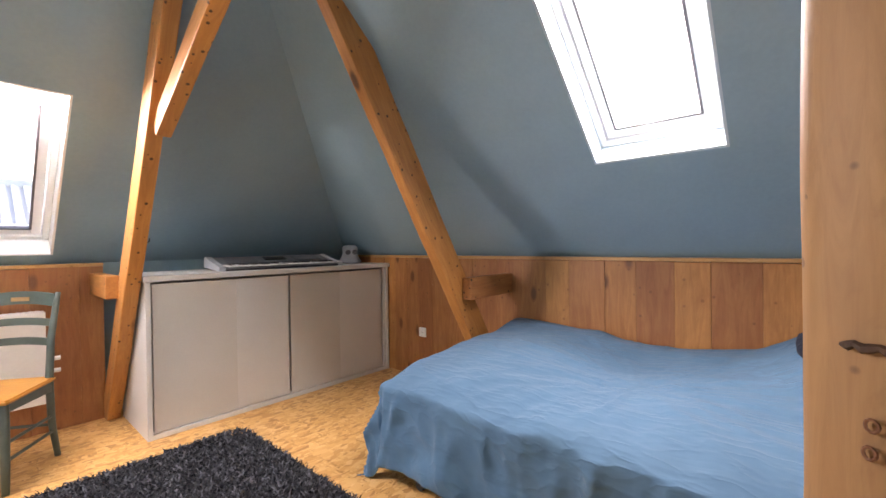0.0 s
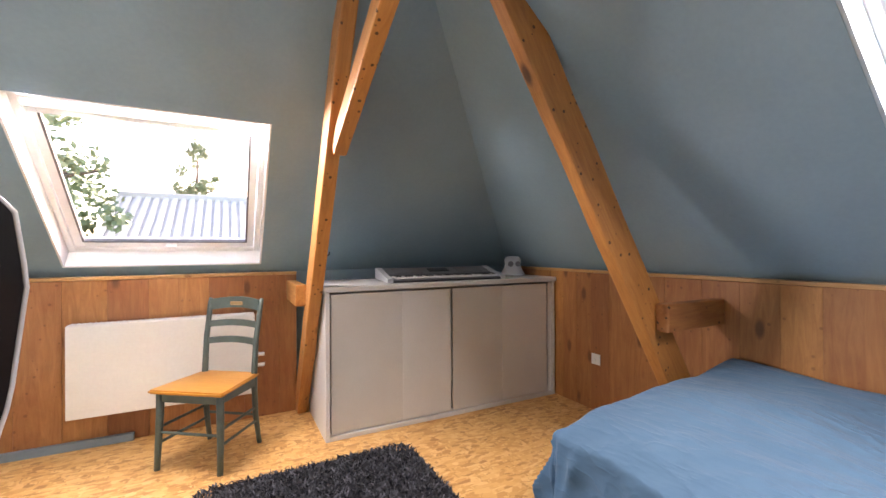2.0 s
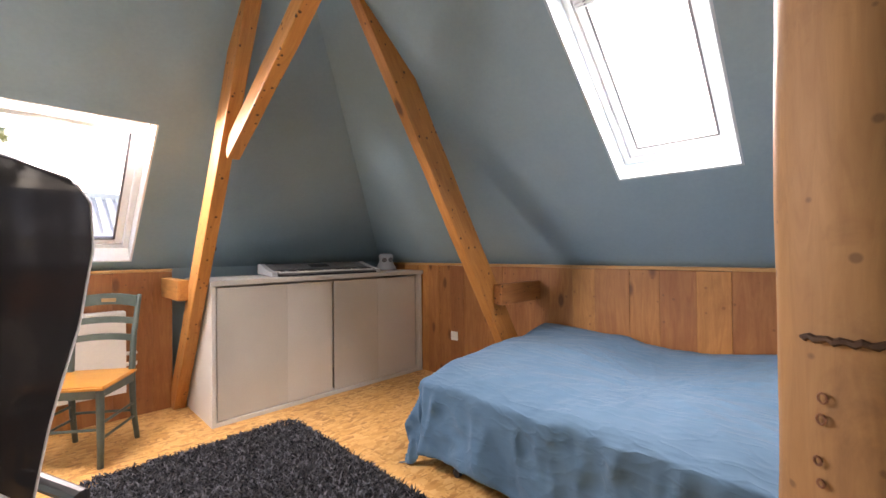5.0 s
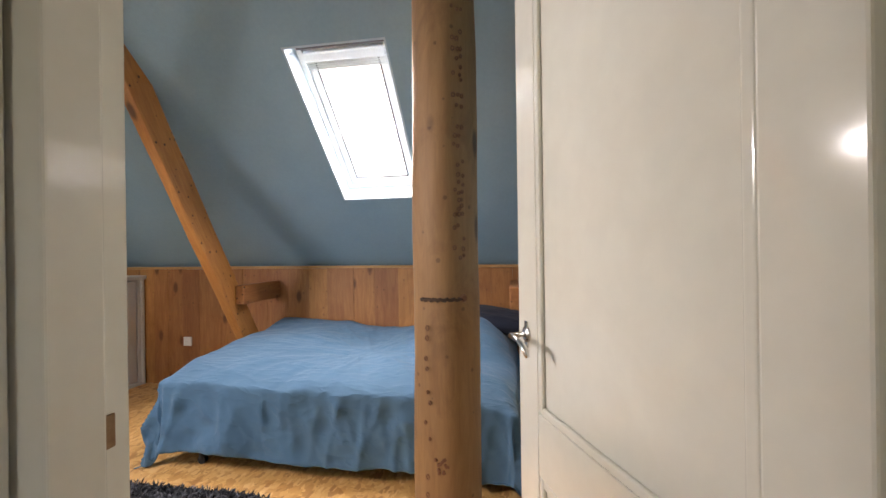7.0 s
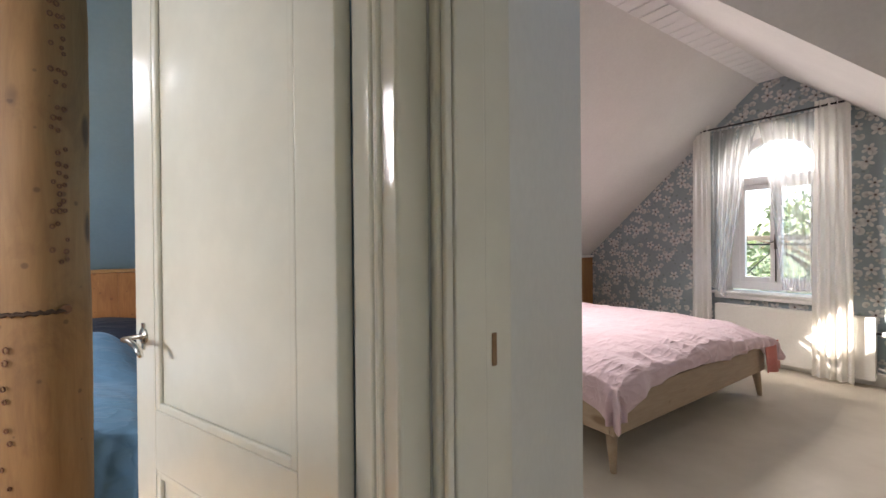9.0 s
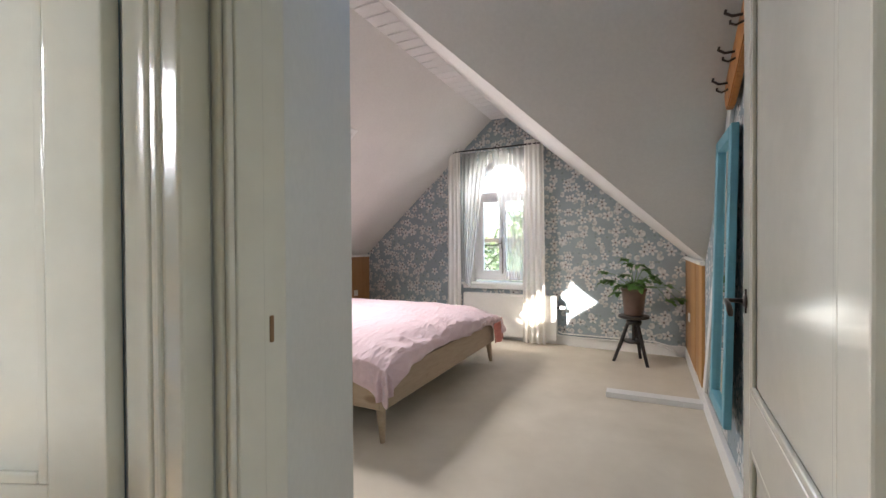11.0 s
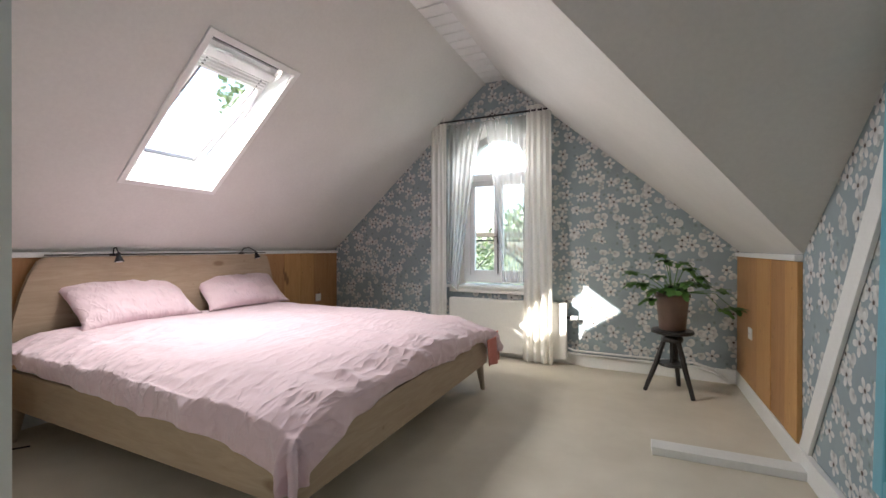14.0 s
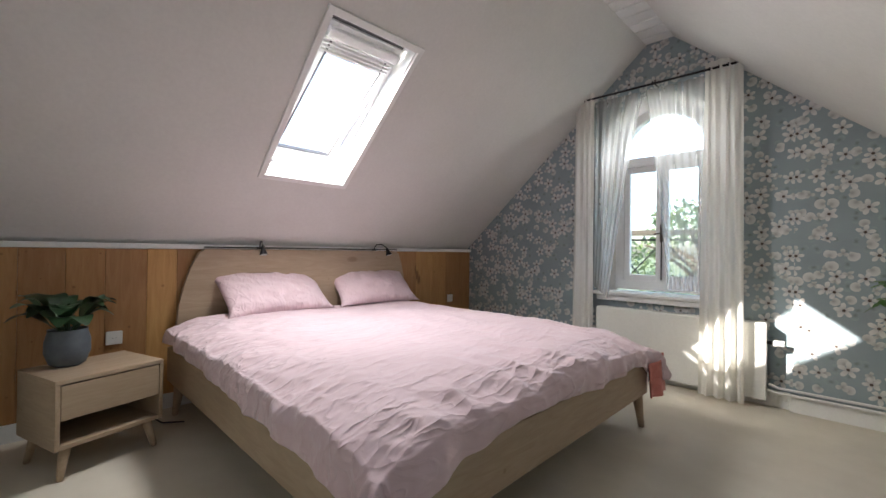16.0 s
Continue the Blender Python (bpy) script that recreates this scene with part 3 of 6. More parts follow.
ar = arch(GX0, GX1, GZ0, 2.02, 0.475)
top = lambda x: min(ZC + 0.1, Z0 + 0.1 + S * min(XE - x, x - XW))
bm = prism([(XW - 0.2, -0.1), (GX0, -0.1), (GX0, ar[-2][1]), (GX0, top(GX0)), (XW - 0.2, Z0 - 0.05)], YG - 0.3, YG, "y")
prism([(GX1, -0.1), (XE + 0.2, -0.1), (XE + 0.2, Z0 - 0.05), (GX1, top(GX1))], YG - 0.3, YG, "y", bm)
prism([(GX0, -0.1), (GX1, -0.1), (GX1, GZ0), (GX0, GZ0)], YG - 0.3, YG, "y", bm)
mid = ar[1:-1]
for (xa, za), (xb, zb) in zip(mid, mid[1:]):
    prism([(xa, za), (xa, ZC + 0.1), (xb, ZC + 0.1), (xb, zb)], YG - 0.3, YG, "y", bm)
struct("wall_south", bm, WALLPAPER, "gable wall papered in grey-blue with white flowers", "wall")
struct("wall_south_pier", prism([(XW, 0), (0.37, 0), (0.37, Z0 + S * (0.37 - XW)), (XW, Z0)], YG, YG + 0.035, "y"), WALLPAPER, "shallow papered pier beside the radiator", "wall")

# partition between the two rooms, with its slanted corner
bm = prism([(0.18, -0.19), (0.36, -0.19), (0.36, -0.25), (XE + 0.1, -0.25), (XE + 0.1, -1.04), (0.527, -1.04), (0.142, -0.345), (0.142, -0.235), (0.18, -0.235)], -0.05, ZC + 0.1)
cut(bm, (XE, 0, Z0 + 0.1), (S, 0, 1))
struct("wall_partition", bm, GREY_PAINT, "smooth pale grey painted partition with a slanted corner", "wall")
struct("wall_partition_blue", cut(block(0.365, XE, -0.249, -0.235, 0, ZC), (XE, 0, Z0), (S, 0, 1)), BLUE, "blue-grey painted back wall", "wall")
struct("wall_landing_south", block(-1.35, -0.76, -0.345, -0.235, -0.05, ZC), GREY_PAINT, "pale grey landing wall beside the bedroom door", "wall")
struct("wall_landing_south_lintel", block(-0.76, 0.142, -0.345, -0.235, ZD + 0.02, ZC), GREY_PAINT, "pale grey wall above the bedroom door", "wall")
struct("wall_landing_east", block(0.24, 0.35, 0.652, 1.60, -0.05, ZC), GREY_PAINT, "pale grey landing wall beside the attic room door", "wall")
struct("wall_landing_east_lintel", block(0.24, 0.35, -0.19, 0.652, ZD + 0.02, ZC), GREY_PAINT, "pale grey wall above the attic room door", "wall")
struct("wall_landing_north", block(-1.35, 0.35, 1.60, 1.72, -0.05, ZC), GREY_PAINT, "pale grey wall closing the landing", "wall")
struct("wall_attic_west", block(-1.2, -1.0, 1.72, 4.6, -0.05, ZC), BLUE, "blue-grey side wall of the attic room", "wall")
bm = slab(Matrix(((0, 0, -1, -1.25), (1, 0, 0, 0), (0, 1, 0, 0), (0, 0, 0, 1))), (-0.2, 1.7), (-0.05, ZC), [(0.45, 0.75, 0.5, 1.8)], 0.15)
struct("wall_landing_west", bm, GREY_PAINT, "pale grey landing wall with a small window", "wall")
struct("ceiling_4", block(-1.4, 0.42, -0.36, 1.72, ZC - 0.2, ZC - 0.05), WHITE_PLASTER, "off-white landing ceiling", "ceiling")


# ---- windows ----
def roof_window(name, m, hole, label, depth, blind, trim=False, frosted=False, tilt=0.0):
    """A pivoting roof window with its lining: m is the slope's matrix, hole the opening in it."""
    u0, u1, v0, v1 = hole
    win = thing(name, label, "window", kind="structure")

    def loc(bm):
        bm.transform(m)
        return bm

    def swung(bm):
        """Parts that turn with the sash about its middle, the lower edge going out."""
        hub = Vector(((u0 + u1) / 2, (v0 + v1) / 2, depth + 0.037))
        bm.transform(Matrix.Translation(hub) @ Matrix.Rotation(-tilt, 4, "X") @ Matrix.Translation(-hub))
        return loc(bm)
    lin = bmesh.new()
    w = 0.012
    block(u0, u0 + w, v0, v1, 0.002, 0.21, 0, 1, lin), block(u1 - w, u1, v0, v1, 0.002, 0.21, 0, 1, lin)
    block(u0 + w, u1 - w, v0, v0 + w, 0.002, 0.21, 0, 1, lin), block(u0 + w, u1 - w, v1 - w, v1, 0.002, 0.21, 0, 1, lin)
    part("lining", loc(lin), PALE_BLUE if frosted else PVC, win)
    if trim:
        t = bmesh.new()
        k = 0.035
        block(u0 - k, u0 + 0.004, v0 - k, v1 + k, -0.014, 0.006, 0.005, 2, t), block(u1 - 0.004, u1 + k, v0 - k, v1 + k, -0.014, 0.006, 0.005, 2, t)
        block(u0, u1, v0 - k, v0 + 0.004, -0.014, 0.006, 0.005, 2, t), block(u0, u1, v1 - 0.004, v1 + k, -0.014, 0.006, 0.005, 2, t)
        part("architrave", loc(t), TRIM_WHITE, win)
    f = 0.035
    a0, a1, b0, b1 = u0 + w, u1 - w, v0 + w, v1 - w
    fr = bmesh.new()
    for q in ((a0, a0 + f, b0, b1), (a1 - f, a1, b0, b1), (a0 + f, a1 - f, b0, b0 + f), (a0 + f, a1 - f, b1 - f, b1)):
        block(*q, depth, depth + 0.07, 0.004, 2, fr)
    part("window_frame", loc(fr), PVC, win)
    g, h = f + 0.006, 0.05
    sash = bmesh.new()
    for q in ((a0 + g, a0 + g + h, b0 + g, b1 - g), (a1 - g - h, a1 - g, b0 + g, b1 - g), (a0 + g + h, a1 - g - h, b0 + g, b0 + g + h), (a0 + g + h, a1 - g - h, b1 - g - h, b1 - g)):
        block(*q, depth + 0.012, depth + 0.062, 0.006, 2, sash)
    sash = part("sash", swung(sash), PVC, win)
    pane = part("pane", swung(block(a0 + g + h - 0.005, a1 - g - h + 0.005, b0 + g + h - 0.005, b1 - g - h + 0.005, depth + 0.034, depth + 0.042)), FROST if frosted else GLASS, win)
    pane.visible_shadow = frosted
    gk, e0, e1, c0, c1 = bmesh.new(), a0 + g + h, a1 - g - h, b0 + g + h, b1 - g - h
    for q in ((e0 - 0.004, e0 + 0.008, c0, c1), (e1 - 0.008, e1 + 0.004, c0, c1), (e0, e1, c0 - 0.004, c0 + 0.008), (e0, e1, c1 - 0.008, c1 + 0.004)):
        block(*q, depth + 0.008, depth + 0.032, 0, 1, gk)
    part("gasket", swung(gk), DARK_GREY, sash, "dark rubber glazing strip")
    # ventilation flap, dark grille and rolled blind at the head
    part("ventilation_grille", loc(block(a0 + 0.02, a1 - 0.02, b1 - 0.05, b1 - 0.012, depth - 0.03, depth + 0.004, 0.006)), DARK_GREY, win, "dark grey slotted grille")
    part("blind_cassette", swung(block(a0 + g, a1 - g, b1 - g - 0.09, b1 - g - 0.03, depth - 0.025, depth + 0.02, 0.012)), PVC, win)
    if blind:
        def fold(i, j):
            return Vector((a0 + g + 0.004 + i * (a1 - a0 - 2 * g - 0.008), b1 - g - 0.09 - j * blind, depth + 0.006 + 0.008 * math.sin(j * 28)))
        part("blind", swung(sheet(fold, 2, 40)), BLIND, win, "pulled-up white pleated blind")
    part("sash_handle", swung(block((a0 + a1) / 2 - 0.035, (a0 + a1) / 2 + 0.035, b0 + g + 0.006, b0 + g + 0.030, depth - 0.022, depth + 0.014, 0.006)), PVC, win)
    return win


def frosted():
    m, t, b = nodes_of("white_translucent_shade", 0.9)
    out = t.nodes["Material Output"]
    tr, tl, mx = (t.nodes.new("ShaderNode" + k) for k in ("BsdfTransparent", "BsdfTranslucent", "MixShader"))
    tl.inputs["Color"].default_value = (0.9, 0.92, 0.93, 1)
    mx.inputs[0].default_value = 1.0
    t.links.new(tr.outputs[0], mx.inputs[1])
    t.links.new(tl.outputs[0], mx.inputs[2])
    t.links.new(mx.outputs[0], out.inputs["Surface"])
    return m


FROST = frosted()
roof_window("window_1", slope_e, HOLE_A, "white pivoting roof window with a pale translucent shade", 0.13, 0.06, frosted=True)
roof_window("window_2", slope_n, HOLE_N, "wide white roof window overlooking roofs and trees", 0.13, 0.05)
roof_window("window_3", slope_e, HOLE_B, "white pivoting roof window with moulded white trim", 0.13, 0.11, trim=True, tilt=TILT)

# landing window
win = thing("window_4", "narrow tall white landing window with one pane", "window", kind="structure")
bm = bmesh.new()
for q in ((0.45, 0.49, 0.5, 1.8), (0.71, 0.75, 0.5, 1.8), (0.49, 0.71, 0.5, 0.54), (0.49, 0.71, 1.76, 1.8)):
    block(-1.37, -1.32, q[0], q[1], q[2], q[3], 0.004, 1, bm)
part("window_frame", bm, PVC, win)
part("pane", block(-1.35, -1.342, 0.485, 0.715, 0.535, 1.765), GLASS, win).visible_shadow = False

# arched gable window
win = thing("window_5", "white arched casement window with a transom and two sashes", "window", kind="structure")


def arch_frame(x0, x1, z0, spring, rise, wide, y0, y1):
    o, i = arch(x0, x1, z0, spring, rise), arch(x0 + wide, x1 - wide, z0 + wide, spring, rise - wide)
    bm = bmesh.new()
    n = len(o)
    rows = [[bm.verts.new((a, y, b)) for a, b in p] for p, y in ((o, y0), (o, y1), (i, y1), (i, y0))]
    for r, s in zip(rows, rows[1:] + rows[:1]):
        for k in range(n):
            bm.faces.new((r[k], r[(k + 1) % n], s[(k + 1) % n], s[k]))
    return bm


bm = bmesh.new()
outer, inner = arch(GX0 + 0.001, GX1 - 0.001, GZ0 + 0.001, 2.02, 0.474, 22), arch(GX0 + 0.075, GX1 - 0.075, GZ0 + 0.005, 2.02, 0.405, 22)
ra, rb = ([bm.verts.new((a, y, b)) for a, b in q] for q, y in ((outer, YG + 0.003), (inner, YG - 0.19)))
for k in range(len(ra) - 1):
    bm.faces.new((ra[k], ra[k + 1], rb[k + 1], rb[k]))
rv = part("reveal", bm, WHITE_PLASTER, win, "cream plastered splayed reveal")
so = rv.modifiers.new("thickness", "SOLIDIFY")
so.thickness, so.offset = 0.004, 0
WX0, WX1 = 0.88, 1.71
part("window_frame", arch_frame(WX0, WX1, GZ0 + 0.02, 2.02, 0.42, 0.085, YG - 0.25, YG - 0.17), PVC, win)
YP = YG - 0.21
part("transom", block(WX0 + 0.08, WX1 - 0.08, YP - 0.04, YP + 0.05, 1.90, 1.985, 0.008), PVC, win)
c = (WX0 + WX1) / 2
for x0, x1 in ((WX0 + 0.085, c - 0.002), (c + 0.002, WX1 - 0.085)):
    bm = bmesh.new()
    for q in ((x0, x0 + 0.05, 0.83, 1.9), (x1 - 0.05, x1, 0.83, 1.9), (x0 + 0.05, x1 - 0.05, 0.83, 0.90), (x0 + 0.05, x1 - 0.05, 1.85, 1.9)):
        block(q[0], q[1], YP - 0.02, YP + 0.028, q[2], q[3], 0.006, 2, bm)
    s = part("sash", bm, PVC, win)
    part("pane", block(x0 + 0.045, x1 - 0.045, YP, YP + 0.005, 0.895, 1.855), GLASS, s).visible_shadow = False
pn = part("pane", prism(arch(WX0 + 0.084, WX1 - 0.084, 1.98, 2.02, 0.345), YP, YP + 0.005, "y"), GLASS, win)
pn.visible_shadow = False
esp = part("espagnolette", tube([(c, YP + 0.04, 0.86), (c, YP + 0.04, 1.88)], 0.006), DARK_METAL, win, "long dark metal bolt")
part("handle_plate", block(c - 0.013, c + 0.013, YP + 0.03, YP + 0.05, 1.20, 1.36, 0.008), DARK_METAL, esp)
part("lever", tube([(c, YP + 0.05, 1.28), (c, YP + 0.085, 1.28), (c + 0.05, YP + 0.09, 1.27)], 0.007), DARK_METAL, esp)
bm = block(GX0 - 0.05, GX1 + 0.05, YG - 0.17, YG + 0.075, 0.715, 0.745, 0.01, 3)
block(GX0 - 0.02, GX1 + 0.02, YG + 0.001, YG + 0.05, 0.665, 0.715, 0.012, 3, bm)
part("window_sill", bm, TRIM_WHITE, win)


# ---- doors and their casings ----
def panel_door(name, label, width, height, at, rows, handle_z, flip, handle_mat):
    """A gloss-painted door with moulded panels; local x runs from the hinge, local y is its thickness."""
    door = thing(name, label, "door", at=at, kind="structure")
    th, st = 0.038, 0.105
    bm = bmesh.new()
    block(0, st, 0, th, 0, height, 0.004, 2, bm), block(width - st, width, 0, th, 0, height, 0.004, 2, bm)
    rails = [(0.0, 0.20)] + [(r, r + 0.15) for r in rows] + [(height - 0.11, height)]
    for a, b in rails:
        block(st, width - st, 0.0005, th - 0.0005, a, b, 0.002, 1, bm)
    part("stile_and_rail", bm, GLOSS, door)
    for (a, b), (c2, d) in zip(rails, rails[1:]):
        part("door_panel", block(st - 0.005, width - st + 0.005, 0.012, th - 0.012, b - 0.005, c2 + 0.005), GLOSS, door)
        bm = bmesh.new()
        for y0, y1 in ((0.001, 0.012), (th - 0.012, th - 0.001)):
            for q in ((st, st + 0.02, b, c2), (width - st - 0.02, width - st, b, c2), (st + 0.02, width - st - 0.02, b, b + 0.02), (st + 0.02, width - st - 0.02, c2 - 0.02, c2)):
                block(q[0], q[1], y0, y1, q[2], q[3], 0.005, 3, bm)
        part("bead", bm, GLOSS, door)
    for side in (-1, 1):
        y = 0 if side < 0 else th
        hx = width - 0.052
        bend = [(hx, y, handle_z), (hx, y + side * 0.042, handle_z), (hx - 0.010, y + side * 0.050, handle_z + 0.001), (hx - 0.045, y + side * 0.051, handle_z + 0.002), (hx - 0.080, y + side * 0.050, handle_z - 0.006), (hx - 0.098, y + side * 0.049, handle_z - 0.018), (hx - 0.104, y + side * 0.048, handle_z - 0.030)]
        h = part("door_handle", tube(bend, [0.007, 0.006, 0.0065, 0.006, 0.0075, 0.008, 0.005], 10), handle_mat, door, "curved metal lever handle", True)
        part("rosette", tube([(hx, y + side * 0.0005, handle_z), (hx, y + side * 0.005, handle_z), (hx, y + side * 0.009, handle_z)], [0.021, 0.020, 0.012], 18), handle_mat, h)
        part("rosette_lobe", block(hx - 0.008, hx + 0.008, min(y, y + side * 0.005) + side * 0.0005, max(y, y + side * 0.005), handle_z - 0.034, handle_z + 0.034, 0.002), handle_mat, h)
    return door


panel_door("door_1", "cream gloss-painted panel door, standing open", 0.759, 2.02, pose(0.345, -0.182, 0.008, 0, 0, 22.85), [0.70], 1.03, 1, CHROME)
panel_door("door_2", "cream gloss-painted panel door, opened against the papered wall", 0.86, 2.02, pose(-0.738, -0.385, 0.008, 0, 0, -92.4), [0.70], 1.09, 1, DARK_METAL)


def door_frame(name, label, boards, plates):
    fr = thing(name, label, "door frame", kind="structure")
    for b in boards:
        bm = bmesh.new()
        for q in b:
            block(*q[:6], q[6], 3, bm)
        part("casing" if len(b) > 1 else "jamb", bm, GLOSS, fr)
    for q, mt in plates:
        part("strike_plate", block(*q, 0.002), mt, fr, "worn metal strike plate")
    return fr


RAW = surface("bare_chipped_wood", (0.20, 0.11, 0.05), (0.30, 0.18, 0.09), 20, 0.7, 80, 0.4, 0.003)
T = ZD + 0.02
# attic room door frame: lining with a rebate, beaded casings towards the landing
door_frame("door_frame_1", "cream gloss-painted door frame with beaded mouldings", [
    [(0.245, 0.306, 0.606, 0.653, 0, T, 0.004)],
    [(0.306, 0.356, 0.630, 0.654, 0, T, 0.004)],
    [(0.262, 0.330, -0.192, -0.177, 0, T, 0.006)],
    [(0.245, 0.352, -0.177, 0.606, T - 0.04, T + 0.01, 0.004)],
    [(0.205, 0.239, 0.640, 0.790, 0, T + 0.10, 0.004), (0.196, 0.206, 0.655, 0.790, 0, T + 0.10, 0.004), (0.188, 0.197, 0.672, 0.715, 0, T + 0.10, 0.005), (0.184, 0.197, 0.745, 0.790, 0, T + 0.10, 0.006)],
    [(0.238, 0.260, -0.192, -0.182, 0, T + 0.10, 0.003), (0.226, 0.239, -0.192, -0.174, 0, T + 0.10, 0.006), (0.213, 0.2265, -0.192, -0.180, 0, T + 0.10, 0.003), (0.168, 0.2135, -0.228, -0.174, 0, T + 0.10, 0.008)],
], [((0.321, 0.335, 0.6275, 0.631, 1.028, 1.068), RAW)])
door_frame("door_frame_2", "cream gloss-painted bedroom door frame with beaded mouldings", [
    [(0.118, 0.141, -0.290, -0.236, 0, T, 0.004)],
    [(0.124, 0.1415, -0.344, -0.290, 0, T, 0.005)],
    [(-0.760, -0.742, -0.344, -0.236, 0, T, 0.004)],
    [(-0.742, 0.118, -0.338, -0.236, T - 0.02, T + 0.01, 0.004)],
    [(0.128, 0.168, -0.2345, -0.228, 0, T + 0.10, 0.003), (0.136, 0.150, -0.2285, -0.219, 0, T + 0.10, 0.005), (0.1205, 0.131, -0.2345, -0.222, 0, T + 0.10, 0.004)],
    [(-0.87, -0.752, -0.2345, -0.216, 0, T + 0.10, 0.006), (-0.87, -0.80, -0.217, -0.203, 0, T + 0.10, 0.006)],
], [((0.1215, 0.1245, -0.312, -0.303, 1.088, 1.136), RAW)])


# ---- attic room: panelling ----
def panelling(name, label, along, front, back, lo, hi, z0, z1, mats, seed, wide=(0.15, 0.26), cap=True):
    """Upright boards side by side on a low wall; 'along' is the axis that the wall runs on."""
    rnd = random.Random(seed)
    wall = thing(name, label, "wood panelling", kind="structure")
    a = lo
    while a < hi - 0.02:
        b = min(hi, a + rnd.uniform(*wide))
        if hi - b < 0.08:
            b = hi
        d = rnd.uniform(-0.003, 0.003)
        q = sorted((front + d * (1 if front < back else -1), back))
        bm = block(a + 0.0003, b - 0.0003, q[0], q[1], z0, z1 - rnd.uniform(0, 0.004), 0.0018, 1) if along == "x" else block(q[0], q[1], a + 0.0003, b - 0.0003, z0, z1 - rnd.uniform(0, 0.004), 0.0018, 1)
        part("board", bm, mats[rnd.randrange(len(mats))], wall)
        a = b
    if cap:
        q = sorted((front - (0.012 if front < back else -0.012), back))
        bm = block(lo, hi, q[0], q[1], z1, z1 + 0.022, 0.004) if along == "x" else block(q[0], q[1], lo, hi, z1, z1 + 0.022, 0.004)
        part("capping", bm, cap, wall)
    return wall


CAP = timber("pale_capping_strip", (0.58, 0.33, 0.13), (0.46, 0.24, 0.085), (0.2, 0.09, 0.03), "Y", 0.5, False, 1.2, 0.3)
panelling("panelling_east", "upright knotty pine boards on the low wall", "y", 3.39, 3.445, -0.23, 4.36, 0, 1.098, [PINE], 3, cap=CAP)
panelling("panelling_north", "upright knotty pine boards below the wide window", "x", 4.37, 4.475, -1.0, 1.285, 0, 1.098, [PINE], 8, (0.17, 0.30), cap=CAP)
struct("baseboard_1", block(-0.98, 0.22, 4.33, 4.368, 0, 0.05, 0.004), surface("blue_grey_skirting_paint", (0.16, 0.21, 0.25), (0.2, 0.255, 0.295), 3, 0.5, 60, 0.1, 0.002), "low blue-grey painted skirting board", "skirting")


# ---- attic room: timbers ----
def timber_leg(name, label, p, q, wide, deep, side, group="roof timbers", mt=None):
    bm, m = bar(p, q, wide, deep, 0.010, side)
    rnd = random.Random(name + str(p))
    r = bmesh.ops.subdivide_edges(bm, edges=[e for e in bm.edges if abs(e.verts[0].co.z - e.verts[1].co.z) > 0.5], cuts=14)
    for v in bm.verts:
        n = noise.noise_vector(Vector((v.co.x * 3, v.co.y * 3, v.co.z * 2.2)) + Vector((p[0], p[1], 0)) * 7)
        v.co.x += 0.005 * n.x
        v.co.y += 0.005 * n.y
    o = part(name, bm, mt or BEAM, at=m)
    return tagged(o, label, "wooden beam", group)


TIE = timber("rough_dark_pine", (0.46, 0.19, 0.055), (0.27, 0.095, 0.026), (0.03, 0.012, 0.005), varied=False, knots=1.6, rough=0.7)
K = 0.6065
timber_leg("roof_beam", "slanting old pine roof strut with knots and nail holes", (1.317, 4.30 + 0.085, 0.0), (1.317, 4.30 + 0.085 - K * 2.95, 2.95), 0.082, 0.165, (0, 1, 0))
timber_leg("roof_brace", "tapered pine brace joined to the slanting strut", (1.345, 3.16, 1.86), (1.345, 3.16 - 1.86 * 1.09, 2.95), 0.075, 0.115, (0, 0, 1))
timber_leg("roof_beam", "wide slanting old pine roof strut rising from behind the bed", (3.31 + 0.085, 2.365, 0.02), (3.31 + 0.085 - K * 2.93, 2.365, 2.95), 0.075, 0.185, (1, 0, 0))
timber_leg("roof_beam", "slanting old pine roof strut behind the white shelf unit", (3.31 + 0.085, 0.07, 0.02), (3.31 + 0.085 - K * 2.93, 0.07, 2.95), 0.08, 0.205, (1, 0, 0))
timber_leg("tie_beam", "short pine tie block beside the slanting strut", (1.245, 3.86, 0.975), (1.245, 4.366, 0.975), 0.075, 0.15, (0, 0, 1))
struct_tie = timber_leg("tie_beam", "short rough pine tie between strut and panelling", (2.86, 2.285, 0.915), (3.386, 2.285, 0.915), 0.075, 0.15, (0, 0, 1), mt=TIE)
timber_leg("tie_beam", "short pine tie between strut and panelling", (2.735, 0.15, 0.915), (3.386, 0.15, 0.915), 0.07, 0.15, (0, 0, 1), mt=TIE)

part("end_plate", block(3.372, 3.3885, 2.215, 2.245, 0.80, 1.02, 0.003), CAP, struct_tie, "pale wooden end plate")
hk = thing("beam_hook", "small black iron hook screwed into the roof strut", "hook")
part("shank", tube([(1.356, 3.625, 1.25), (1.375, 3.625, 1.252), (1.388, 3.625, 1.262), (1.390, 3.625, 1.28)], 0.004, 8), BLACK, hk)
part("plate", block(1.3575, 1.362, 3.615, 3.635, 1.235, 1.27, 0.001), BLACK, hk)

